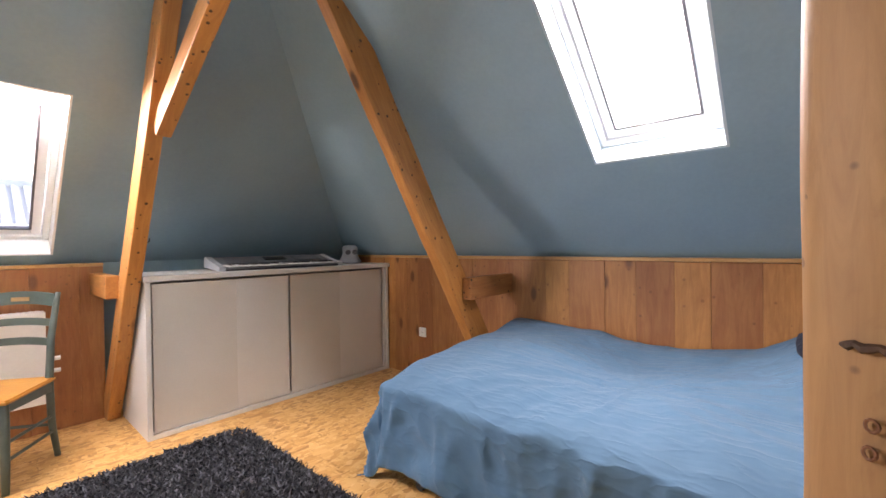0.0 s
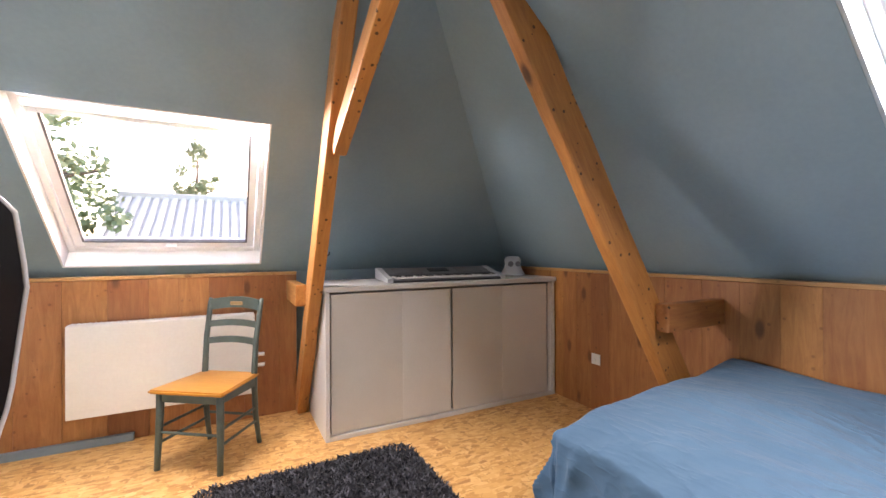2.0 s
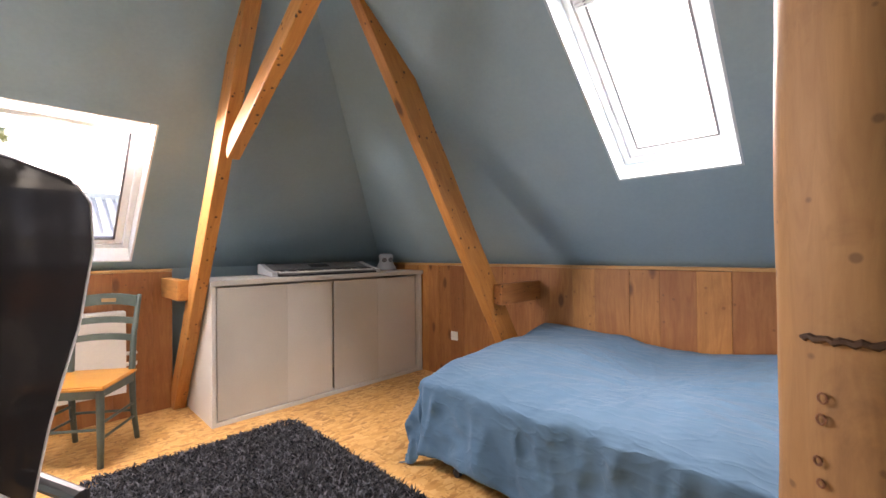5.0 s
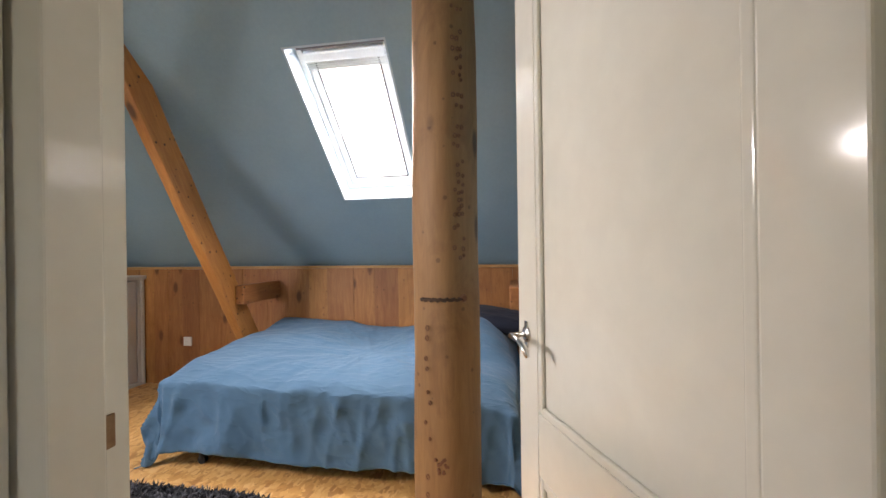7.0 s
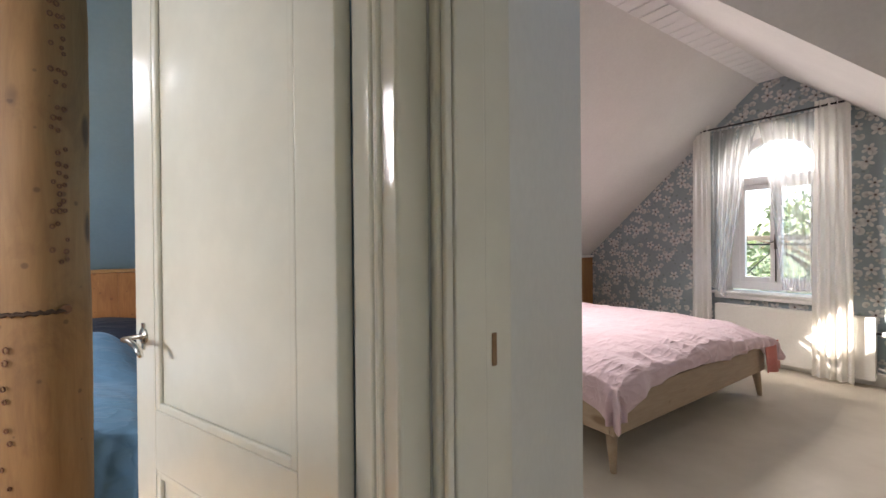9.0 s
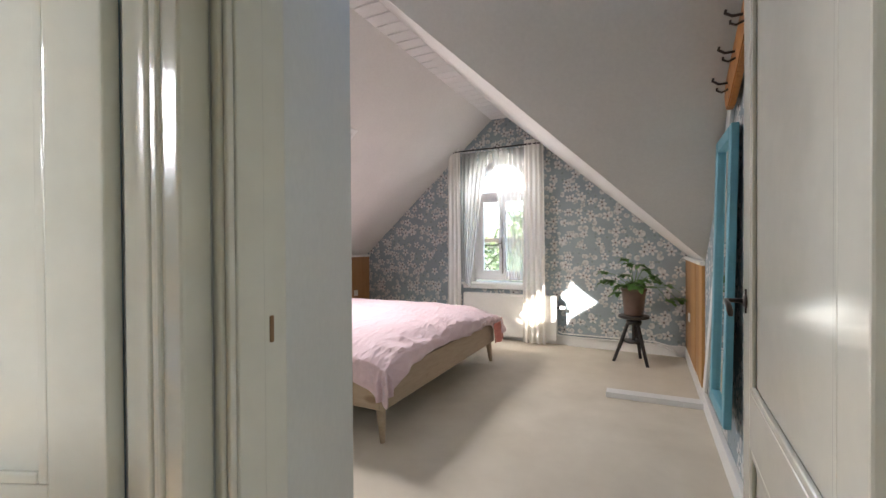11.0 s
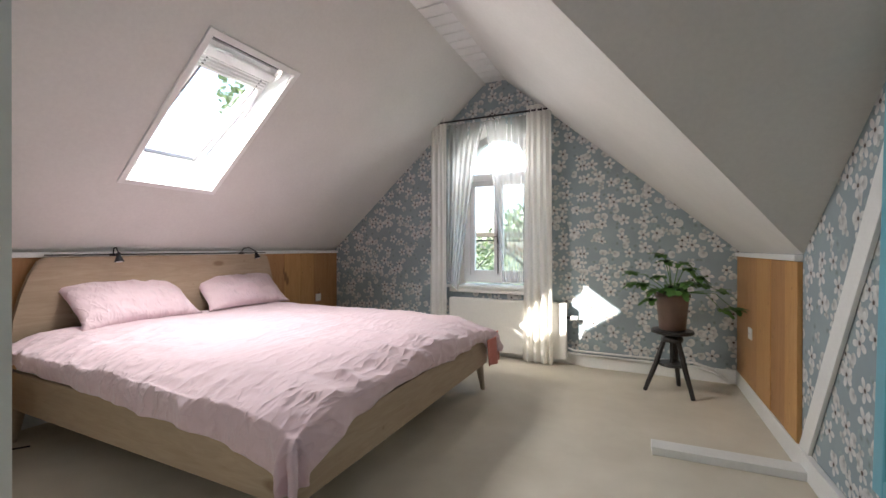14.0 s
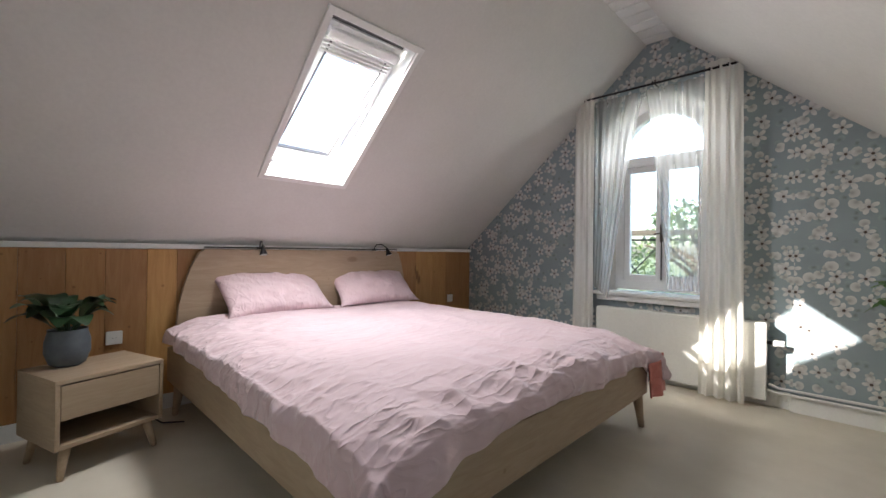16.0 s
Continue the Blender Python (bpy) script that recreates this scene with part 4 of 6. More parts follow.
# round post
bm = bmesh.new()
rings, seg = [], 28
for i in range(60):
    z = i * 2.95 / 59
    ring = []
    for k in range(seg):
        a = k * math.tau / seg
        sq = 1.0 / max(abs(math.cos(a + 0.5)), abs(math.sin(a + 0.5))) ** 0.18
        r = (0.138 - 0.004 * z) * sq * 0.965 + 0.006 * noise.noise(Vector((math.cos(a) * 1.4, math.sin(a) * 1.4, z * 1.5))) + 0.0022 * noise.noise(Vector((math.cos(a) * 6, math.sin(a) * 6, z * 5)))
        ring.append(bm.verts.new((r * math.cos(a) + 0.006 * math.sin(z * 1.3), r * math.sin(a), z)))
    rings.append(ring)
for a, b in zip(rings, rings[1:]):
    for k in range(seg):
        bm.faces.new((a[k], a[(k + 1) % seg], b[(k + 1) % seg], b[k]))
bm.faces.new(rings[0]), bm.faces.new(rings[-1])
post = tagged(part("round_post", bm, POST, smooth=True, at=pose(1.606, 0.434, 0)), "thick rounded old timber post with dark knots, floor to ceiling", "wooden post")

KNOT = surface("dark_knot_wood", (0.03, 0.014, 0.006), (0.07, 0.032, 0.014), 25, 0.7, 90, 0.5, 0.003)
CARVED = surface("carved_red_brown_wood", (0.13, 0.05, 0.022), (0.20, 0.085, 0.04), 25, 0.6, 90, 0.5, 0.003)


def on_post(deg, z, r=0.1385):
    a = radians(deg)
    return (r * math.cos(a) + 0.006 * math.sin(z * 1.3), r * math.sin(a), z)


part("crack", tube([on_post(d, 1.060 + 0.003 * math.sin(d), 0.134) for d in range(138, 220, 4)], [0.003] + [0.0075, 0.006, 0.008] * 6 + [0.006, 0.004], 6), KNOT, post, "dark horizontal crack")
rnd = random.Random(3)


def ring_mark(deg, z, size):
    """A small burnt ring pressed into the post's skin."""
    pts = []
    for k in range(11):
        a = k * math.tau / 10
        pts.append(on_post(deg + math.degrees(size * math.cos(a) / 0.138), z + size * 1.2 * math.sin(a), 0.1338))
    part("ring_mark", tube(pts, 0.0026, 5), CARVED, post)


part("knot", tube([on_post(219, 1.064, 0.130), on_post(219, 1.064, 0.1375)], [0.017, 0.013], 12), CARVED, post, "round knot beside the crack")
for k in range(16):
    d, z = 178 + rnd.uniform(-11, 11), 0.425 + rnd.uniform(-0.03, 0.03)
    part("carved_mark", tube([on_post(d, z, 0.132), on_post(d, z, 0.1395)], [0.009, 0.006], 6), CARVED, post, "carved reddish emblem")
for z in (0.30, 0.37, 0.52, 0.58, 0.66, 0.70, 0.79, 0.83, 0.91, 0.95):
    ring_mark(152 + rnd.uniform(-6, 6), z, rnd.uniform(0.0045, 0.008))
z = 1.15
while z < 2.2:
    for d in (205, 212, 219):
        if rnd.random() < 0.62:
            ring_mark(d + rnd.uniform(-2, 2), z + rnd.uniform(-0.01, 0.01), rnd.uniform(0.004, 0.007))
    z += rnd.uniform(0.026, 0.05)

# ---- attic room: furniture ----
cab = thing("sideboard", "low white laminate sideboard with two sliding fronts", "sideboard")
bm = block(1.37, 1.40, 3.67, 4.30, 0, 1.005, 0.003)
block(3.345, 3.375, 3.67, 4.30, 0, 1.005, 0.003, 2, bm)
block(1.40, 3.345, 3.70, 4.30, 0.03, 0.05, 0, 1, bm), block(1.40, 3.345, 4.28, 4.30, 0.05, 1.0, 0, 1, bm)
part("body", bm, LAMINATE, cab)
part("top", block(1.36, 3.385, 3.655, 4.31, 1.005, 1.042, 0.004), LAMINATE, cab)
part("plinth", block(1.40, 3.345, 3.672, 3.70, 0.0, 0.03, 0.003), LAMINATE, cab)
for x0, xm, x1 in ((1.405, 1.93, 2.335), (2.345, 2.82, 3.30)):
    d = part("sliding_door", block(x0 + 0.006, x1, 3.690, 3.704, 0.038, 0.988, 0.003), LAMINATE_GREY, cab)
    part("front_panel", block(xm, x1 - 0.004, 3.6875, 3.6905, 0.041, 0.985, 0.001), LAMINATE, d)
part("edge_strip", block(3.312, 3.343, 3.682, 3.70, 0.034, 0.998, 0.003), LAMINATE, cab)

# keyboard piano
KEYBOARD_GREY = surface("dark_silver_plastic", (0.085, 0.095, 0.105), (0.12, 0.13, 0.14), 6, 0.35, 120, 0.05, 0.001)
kb = thing("keyboard_piano", "silver-grey electronic keyboard lying on the sideboard", "keyboard", at=pose(2.36, 3.90, 1.0525, 3, 0, -3))
L = 0.98
part("body", prism([(-0.17, 0.0), (-0.165, 0.020), (-0.03, 0.026), (0.0, 0.044), (0.15, 0.080), (0.17, 0.065), (0.17, 0.0)], -L / 2, L / 2, "x"), KEYBOARD_GREY, kb)
part("base", block(-L / 2 + 0.004, L / 2 - 0.004, -0.172, 0.165, -0.001, 0.012, 0.003), BLACK, kb)
for x in (-0.35, 0.35):
    part("stand_foot", block(x - 0.03, x + 0.03, 0.12, 0.15, -0.017, 0.001, 0.003), BLACK, kb)
KEYW = surface("white_key_plastic", (0.72, 0.72, 0.70), (0.78, 0.78, 0.76), 5, 0.25, 90, 0.02, 0.001)
n = 36
for i in range(n):
    x = -L / 2 + 0.05 + i * (L - 0.1) / n
    part("white_key", block(x + 0.0008, x + (L - 0.1) / n - 0.0008, -0.162, -0.035, 0.026, 0.036, 0.0015, 1), KEYW, kb)
    if i % 7 not in (2, 6):
        w = (L - 0.1) / n
        part("black_key", block(x + w - 0.006, x + w + 0.006, -0.115, -0.035, 0.036, 0.044, 0.0015, 1), BLACK, kb)
for side in (-1, 1):
    part("end_cheek", prism([(-0.175, 0.0), (-0.175, 0.032), (-0.02, 0.05), (0.15, 0.086), (0.178, 0.07), (0.178, 0.0)], side * L / 2 - 0.022, side * L / 2 + 0.022, "x"), GREY_PLASTIC, kb)
tilt = math.atan2(0.036, 0.15)
for x0, x1 in ((-0.40, -0.16), (0.16, 0.40)):
    part("speaker_grille", block(x0, x1, 0.01, 0.14, 0.0, 0.004, 0.002), DARK_GREY, kb, at=pose(0, 0, 0.0448, math.degrees(tilt), 0, 0))
part("display", block(-0.09, 0.09, 0.04, 0.11, 0.0, 0.005, 0.002), BLACK, kb, "black display strip", at=pose(0, 0, 0.0448, math.degrees(tilt), 0, 0))

# small grey speaker
sp = thing("small_speaker", "squat grey plastic speaker with two sunken eyes on the sideboard", "speaker", at=pose(3.18, 4.02, 1.0435, 0, 0, -25))
part("body", lathe([(0.02, 0.0), (0.105, 0.002), (0.112, 0.018), (0.085, 0.06), (0.07, 0.10), (0.078, 0.15), (0.06, 0.175), (0.02, 0.18)], 28), GREY_PLASTIC, sp, smooth=True)
for x in (-0.034, 0.034):
    part("cone", tube([(x, -0.076, 0.11), (x, -0.066, 0.112)], [0.026, 0.02], 14), DARK_GREY, sp)

# double bed under a blue cover
BX0, BX1, BY0, BY1 = 2.12, 3.36, 0.20, 2.20


def ridged(v, oct=3):
    """Sharp creases: 1 on the crease lines, falling off to both sides."""
    a, f, w = 0.0, 1.0, 0.5
    for _ in range(oct):
        a += w * (1 - min(1, abs(noise.noise(v * f)) * 2.6)) ** 2
        f, w = f * 2.1, w * 0.5
    return a


def cover(i, j):
    """Cover on the bed: i goes across from the room to the wall, j along it."""
    d, e = 0.47, 0.46
    s = i * (BX1 - BX0 + d) - d
    t = -e + j * (BY1 - BY0 + 2 * e)
    n1 = noise.noise(Vector((s * 2.3, t * 2.3, 1.0)))
    n2 = noise.noise(Vector((s * 7 + t * 4, t * 6 - s * 3, 4.0)))
    cr = ridged(Vector((s * 1.5 + t * 1.1, t * 2.0 - s * 1.3, 6.0)), 2)
    top = 0.55 + 0.05 * max(0, s) / 1.3 + 0.022 * n1 + 0.008 * n2 + 0.022 * cr * min(1, max(0.15, 1.3 - t))
    top += 0.17 * math.exp(-((t - 0.22) / 0.24) ** 2) * min(1, max(0, (s - 0.45) / 0.4))
    ang, rad = math.atan2(s - 0.55, t - 0.95), math.hypot(s - 0.55, t - 0.95)
    top += 0.020 * ridged(Vector((ang * 3.2, rad * 1.4, 8.0)), 3) * math.exp(-((rad - 0.35) / 0.45) ** 2)
    top += 0.03 * math.exp(-((s - 1.2) / 0.2) ** 2)
    top -= 0.05 * max(0, 1 - max(s, 0) / 0.25) ** 2 + 0.07 * max(0, 1 - max(t, 0) / 0.34) ** 2
    top += 0.03 * math.exp(-((t - 1.75) / 0.35) ** 2) - 0.035 * math.exp(-((t - 0.95) / 0.4) ** 2) * min(1, max(0, s / 0.8))
    x, y, z = BX0 + max(s, 0), BY0 + min(max(t, 0), BY1 - BY0), top
    drop = max(0, -s), max(0, -t, t - (BY1 - BY0))
    dn = max(drop)
    if dn > 0:
        run = t if drop[0] >= drop[1] else s
        k = min(1.0, dn / 0.09)
        fall = dn - 0.05 * k
        pleat = ridged(Vector((run * 3.2, dn * 0.8, 2.0)), 2) - 0.3
        fold = (0.062 * pleat + 0.018 * (ridged(Vector((run * 6.0 + dn * 3.5, dn * 2.2 - run, 5.0)), 2) - 0.3) + 0.022 * n2 + 0.03 * n1) * min(1, dn / 0.22)
        out = 0.065 * math.sin(min(1, dn / 0.12) * math.pi / 2) + 0.05 * (dn / d) ** 1.3 + fold
        z = max(0.05 + 0.035 * (0.5 + n1), top - fall)
        if drop[0] > 0:
            x -= out * (1 if drop[0] >= drop[1] else drop[0] / dn)
        if drop[1] > 0:
            y += (1 if t > 0 else -1) * out * (1 if drop[1] >= drop[0] else drop[1] / dn) * 0.8
        if drop[0] > 0.12 and drop[1] > 0.12:
            q = min(drop) - 0.12
            z = max(0.012 + 0.02 * abs(n2), z - q * 0.5)
            x -= 0.10 * q
            y += (1 if t > 0 else -1) * 0.15 * q
    return (x, y, z)


bed = thing("double_bed", "low double bed wholly under a rumpled blue cover", "bed")
part("mattress", block(BX0 + 0.10, BX1 - 0.01, BY0 + 0.12, BY1 - 0.12, 0.24, 0.43, 0.07, 4), BLIND, bed)
part("bed_base", block(BX0 + 0.10, BX1 - 0.01, BY0 + 0.12, BY1 - 0.12, 0.12, 0.24, 0.01), DARK_GREY, bed)
for x, y in ((2.11, 2.0), (2.2, 0.45), (3.2, 2.0), (3.2, 0.45)):
    lg = part("leg", tube([(x, y, 0.03), (x, y, 0.12)], 0.02, 12), BLACK, bed)
    part("castor", tube([(x - 0.015, y, 0.025), (x + 0.015, y, 0.025)], 0.0245, 14), BLACK, lg)
cv = tagged(part("bed_cover", sheet(cover, 130, 200), BLUE_CLOTH, smooth=True), "rumpled blue cotton cover draped over the double bed", "bedspread")
so = cv.modifiers.new("thickness", "SOLIDIFY")
so.thickness, so.offset = 0.006, -1

nv = thing("pillow", "dark navy pillow lying by the wall on the bed", "pillow", at=pose(3.16, 0.30, 0.70, 8, -10, 0))
bm = bmesh.new()
bmesh.ops.create_uvsphere(bm, u_segments=28, v_segments=16, radius=1)
for v in bm.verts:
    a, b, c = v.co
    v.co = (math.copysign(abs(a) ** 0.6, a) * 0.19, math.copysign(abs(b) ** 0.6, b) * 0.30, c * 0.075 + 0.006 * noise.noise(v.co * 3))
part("case", bm, cloth("navy_cotton", (0.008, 0.012, 0.024), (0.014, 0.02, 0.036), sheen=0.05), nv, smooth=True)

# shag rug
rx0, rx1, ry0, ry1, rc = 0.62, 1.84, 1.35, 3.40, 0.10
bm = block(rx0, rx1, ry0, ry1, 0.001, 0.014)
bmesh.ops.bevel(bm, geom=[e for e in bm.edges if abs(e.verts[0].co.z - e.verts[1].co.z) > 0.005], offset=rc, segments=6, affect="EDGES")
rug = thing("shag_rug", "charcoal grey long-pile shag rug on the board floor", "rug")
part("backing", bm, BLACK, rug)
rnd = random.Random(5)
vs, fs = [], []
for _ in range(26000):
    x, y = rnd.uniform(rx0, rx1), rnd.uniform(ry0, ry1)
    dx, dy = max(rx0 + rc - x, x - rx1 + rc, 0), max(ry0 + rc - y, y - ry1 + rc, 0)
    if math.hypot(dx, dy) > rc:
        continue
    a, w, h = rnd.uniform(0, math.tau), rnd.uniform(0.003, 0.006), rnd.uniform(0.012, 0.026)
    b = rnd.uniform(0, math.tau)
    lean = rnd.uniform(0.012, 0.036)
    lx, ly = lean * math.cos(b), lean * math.sin(b)
    cx, cy = w * math.cos(a), w * math.sin(a)
    k = len(vs)
    vs += [(x - cx, y - cy, 0.012), (x + cx, y + cy, 0.012), (x + cx + lx * 0.5, y + cy + ly * 0.5, 0.012 + h * 0.75), (x - cx + lx * 0.5, y - cy + ly * 0.5, 0.012 + h * 0.75), (x + lx, y + ly, 0.012 + h)]
    fs += [(k, k + 1, k + 2, k + 3), (k + 3, k + 2, k + 4)]
me = bpy.data.meshes.new("pile")
me.from_pydata(vs, [], fs)
me.materials.append(RUG)
pile = tagged(new("pile", me), kind="stuff")
pile.parent = rug


# wooden chair
def wooden_chair(at):
    ch = thing("wooden_chair", "green-grey painted wooden chair with honey-coloured seat", "chair", at=at)
    w, d, hs = 0.205, 0.20, 0.455

    pts = [(-0.235, -0.21), (0.235, -0.21), (0.24, -0.19), (0.205, 0.20), (0.19, 0.215), (-0.19, 0.215), (-0.205, 0.20), (-0.24, -0.19)]
    bm = prism(pts, hs, hs + 0.024)
    bmesh.ops.bevel(bm, geom=[e for e in bm.edges if e.verts[0].co.z == e.verts[1].co.z], offset=0.008, segments=3, affect="EDGES")
    part("seat", bm, SEAT_WOOD, ch, "honey-varnished wooden seat")
    for s in (-1, 1):
        part("front_leg", tube([(s * w, -0.18, 0.0), (s * w * 0.985, -0.172, 0.16), (s * w * 0.96, -0.165, 0.32), (s * w * 0.95, -0.165, hs)], [0.016, 0.019, 0.021, 0.022], 10), CHAIR_GREEN, ch, smooth=True)
        part("back_leg", tube([(s * 0.185, 0.235, 0.0), (s * 0.18, 0.20, 0.2), (s * 0.18, 0.185, hs), (s * 0.182, 0.205, 0.70), (s * 0.188, 0.25, 0.92), (s * 0.19, 0.262, 0.965)], [0.015, 0.018, 0.02, 0.018, 0.016, 0.012], 10), CHAIR_GREEN, ch, smooth=True)
        part("side_rail", block(s * 0.192 - 0.009, s * 0.192 + 0.009, -0.15, 0.17, hs - 0.055, hs - 0.001, 0.003), CHAIR_GREEN, ch)
        for z in (0.16, 0.25):
            part("stretcher", tube([(s * 0.197, -0.168, z), (s * 0.182, 0.195, z)], 0.009, 8), CHAIR_GREEN, ch)
    part("front_rail", block(-0.18, 0.18, -0.175, -0.157, hs - 0.055, hs - 0.001, 0.003), CHAIR_GREEN, ch)
    part("stretcher", tube([(-0.197, -0.168, 0.22), (0.197, -0.168, 0.22)], 0.009, 8), CHAIR_GREEN, ch)
    part("stretcher", tube([(-0.18, 0.20, 0.20), (0.18, 0.20, 0.20)], 0.009, 8), CHAIR_GREEN, ch)
    for z, h, y in ((0.92, 0.075, 0.245), (0.79, 0.042, 0.222), (0.68, 0.042, 0.202)):
        bm = bmesh.new()
        n = 12
        rows = []
        for i in range(n + 1):
            u = i / n * 2 - 1
            yy, lift = y + 0.028 * (1 - u * u), 0.018 * (1 - u * u) * (1 if h > 0.05 else 0.6)
            rows.append([bm.verts.new((u * 0.18, yy + a, z + lift + b)) for a, b in ((-0.007, -h / 2), (0.007, -h / 2), (0.007, h / 2), (-0.007, h / 2))])
        for a, b in zip(rows, rows[1:]):
            for k in range(4):
                bm.faces.new((a[k], a[(k + 1) % 4], b[(k + 1) % 4], b[k]))
        bm.faces.new(rows[0]), bm.faces.new(rows[-1])
        sl = part("back_slat", bm, CHAIR_GREEN, ch)
        if h > 0.05:
            part("finger_hole_inlay", block(-0.045, 0.045, y + 0.0175, y + 0.0205, z - 0.002, z + 0.022, 0.006), surface("worn_bare_wood", (0.34, 0.2, 0.09), (0.42, 0.26, 0.13), 9, 0.5), sl)
    return ch


wooden_chair(pose(0.69, 3.82, 0, 0, 0, -36))


def radiator(name, label, x0, x1, y0, y1, z0, z1, valve):
    r = thing(name, label, "radiator")
    part("panel", block(x0, x1, y0, y0 + 0.022, z0, z1, 0.006, 3) if y0 < y1 else block(x0, x1, y0 - 0.022, y0, z0, z1, 0.006, 3), RADIATOR, r)
    a, b = sorted((y0, y1))
    part("casing", block(x0 + 0.004, x1 - 0.004, a + 0.003, b - 0.003, z0 + 0.012, z1 + 0.004, 0.004), RADIATOR, r)
    bm = bmesh.new()
    n = int((x1 - x0) / 0.03)
    for i in range(n):
        x = x0 + 0.015 + i * (x1 - x0 - 0.03) / n
        block(x, x + 0.018, a + 0.012, b - 0.012, z1 + 0.003, z1 + 0.007, 0, 1, bm)
    part("top_grille", bm, RADIATOR, r)
    for z in valve[1]:
        v = part("valve", tube([(valve[0] - 0.05 if valve[0] > x1 else valve[0], (a + b) / 2, z), (valve[0] + 0.02, (a + b) / 2, z)], 0.014, 12), valve[2], r)
        part("bracket", block(x0 + 0.1, x0 + 0.13, b - 0.002 if y0 < y1 else a - 0.018, b + 0.018 if y0 < y1 else a + 0.002, z, z + 0.1), RADIATOR, r)
    return r


radiator("radiator", "flat white panel radiator on the pine panelling", -0.12, 0.97, 4.262, 4.345, 0.22, 0.815, (1.02, (0.42, 0.50), RADIATOR))


def socket(name, label, m, holes=1):
    s = thing(name, label, "wall socket", at=m)
    h = 0.042 if holes == 1 else 0.075
    part("plate", block(-0.042, 0.042, -0.012, 0.0, -h, h, 0.005, 3), TRIM_WHITE, s)
    for z in ((0,) if holes == 1 else (-0.036, 0.036)):
        part("insert", tube([(0, -0.0135, z), (0, -0.0115, z)], 0.024, 18), TRIM_WHITE, s)
        for x in (-0.009, 0.009):
            part("pin_hole", tube([(x, -0.0145, z), (x, -0.013, z)], 0.0026, 8), BLACK, s)
    return s


socket("wall_socket", "white square wall socket on the pine panelling", pose(3.384, 3.208, 0.416, 0, 0, -90))

# white open bookcase along the back wall, its bays open towards the bed
SX0, SX1, SY0, SY1, ST = 1.14, 2.365, -0.225, 0.12, 1.085
CREAM = surface("cream_shelf_laminate", (0.72, 0.68, 0.55), (0.76, 0.72, 0.59), 1.5, 0.35, 90, 0.03, 0.001)
un = thing("shelf_unit", "cream white open bookcase with adjustable shelves behind the door", "shelf")
for x in (SX0, 1.605, 1.622, SX1 - 0.018):
    sd = part("side_panel", block(x, x + 0.0165, SY0, SY1, 0, ST, 0.002), CREAM, un)
    if x > 1.5:
        for k in range(24):
            z = 0.12 + 0.04 * k
            for y in (0.045, -0.16):
                part("pin_hole", tube([(x - 0.0006, y, z), (x + 0.001, y, z)], 0.0025, 6), DARK_GREY, sd)
part("back_panel", block(SX0 + 0.017, SX1 - 0.019, SY0, SY0 + 0.008, 0.02, ST), CREAM, un)
part("top", block(SX0 - 0.004, 1.620, SY0, SY1 + 0.004, ST, ST + 0.02, 0.003), CREAM, un)
part("top", block(1.622, SX1 + 0.004, SY0, SY1 + 0.004, ST, ST + 0.02, 0.003), CREAM, un)
for x0, x1, zs in ((SX0 + 0.017, 1.6045, (0.06, 0.38, 0.58, 0.775, 0.97)), (1.639, SX1 - 0.0185, (0.06, 0.38, 0.72, 0.95))):
    for z in zs:
        part("shelf", block(x0, x1, SY0 + 0.009, 0.083, z, z + 0.02, 0.002), CREAM, un)
dish = thing("oval_dish", "dark purple oval dish with a white rim on a shelf", "dish", at=pose(1.86, 0.045, 0.7405))
bm = lathe([(0.5, 0.0), (0.8, 0.01), (1.0, 0.035), (1.0, 0.042), (0.93, 0.042), (0.9, 0.036)], 32)
bm.transform(Matrix.Diagonal((0.10, 0.065, 1, 1)))
part("rim", bm, TRIM_WHITE, dish, "white rim", True)
bm = lathe([(0.3, 0.0365), (0.9, 0.0365), (0.88, 0.0405), (0.3, 0.039)], 32)
bm.transform(Matrix.Diagonal((0.10, 0.065, 1, 1)))
part("inside", bm, surface("dark_purple_glaze", (0.03, 0.012, 0.03), (0.055, 0.022, 0.05), 9, 0.2, 60, 0.05, 0.001), dish, "dark purple inside")
sc = thing("wooden_scoop", "pale wooden scoop lying face down on the bookcase", "scoop", at=pose(1.95, -0.04, 1.106, 0, 0, 125))
part("bowl", lathe([(0.075, 0.0), (0.076, 0.008), (0.066, 0.032), (0.042, 0.052), (0.004, 0.058)], 28), SEAT_WOOD, sc, smooth=True)
part("grip", tube([(0.06, 0, 0.014), (0.11, 0, 0.013), (0.17, 0, 0.012)], [0.013, 0.011, 0.012], 12), SEAT_WOOD, sc, smooth=True)


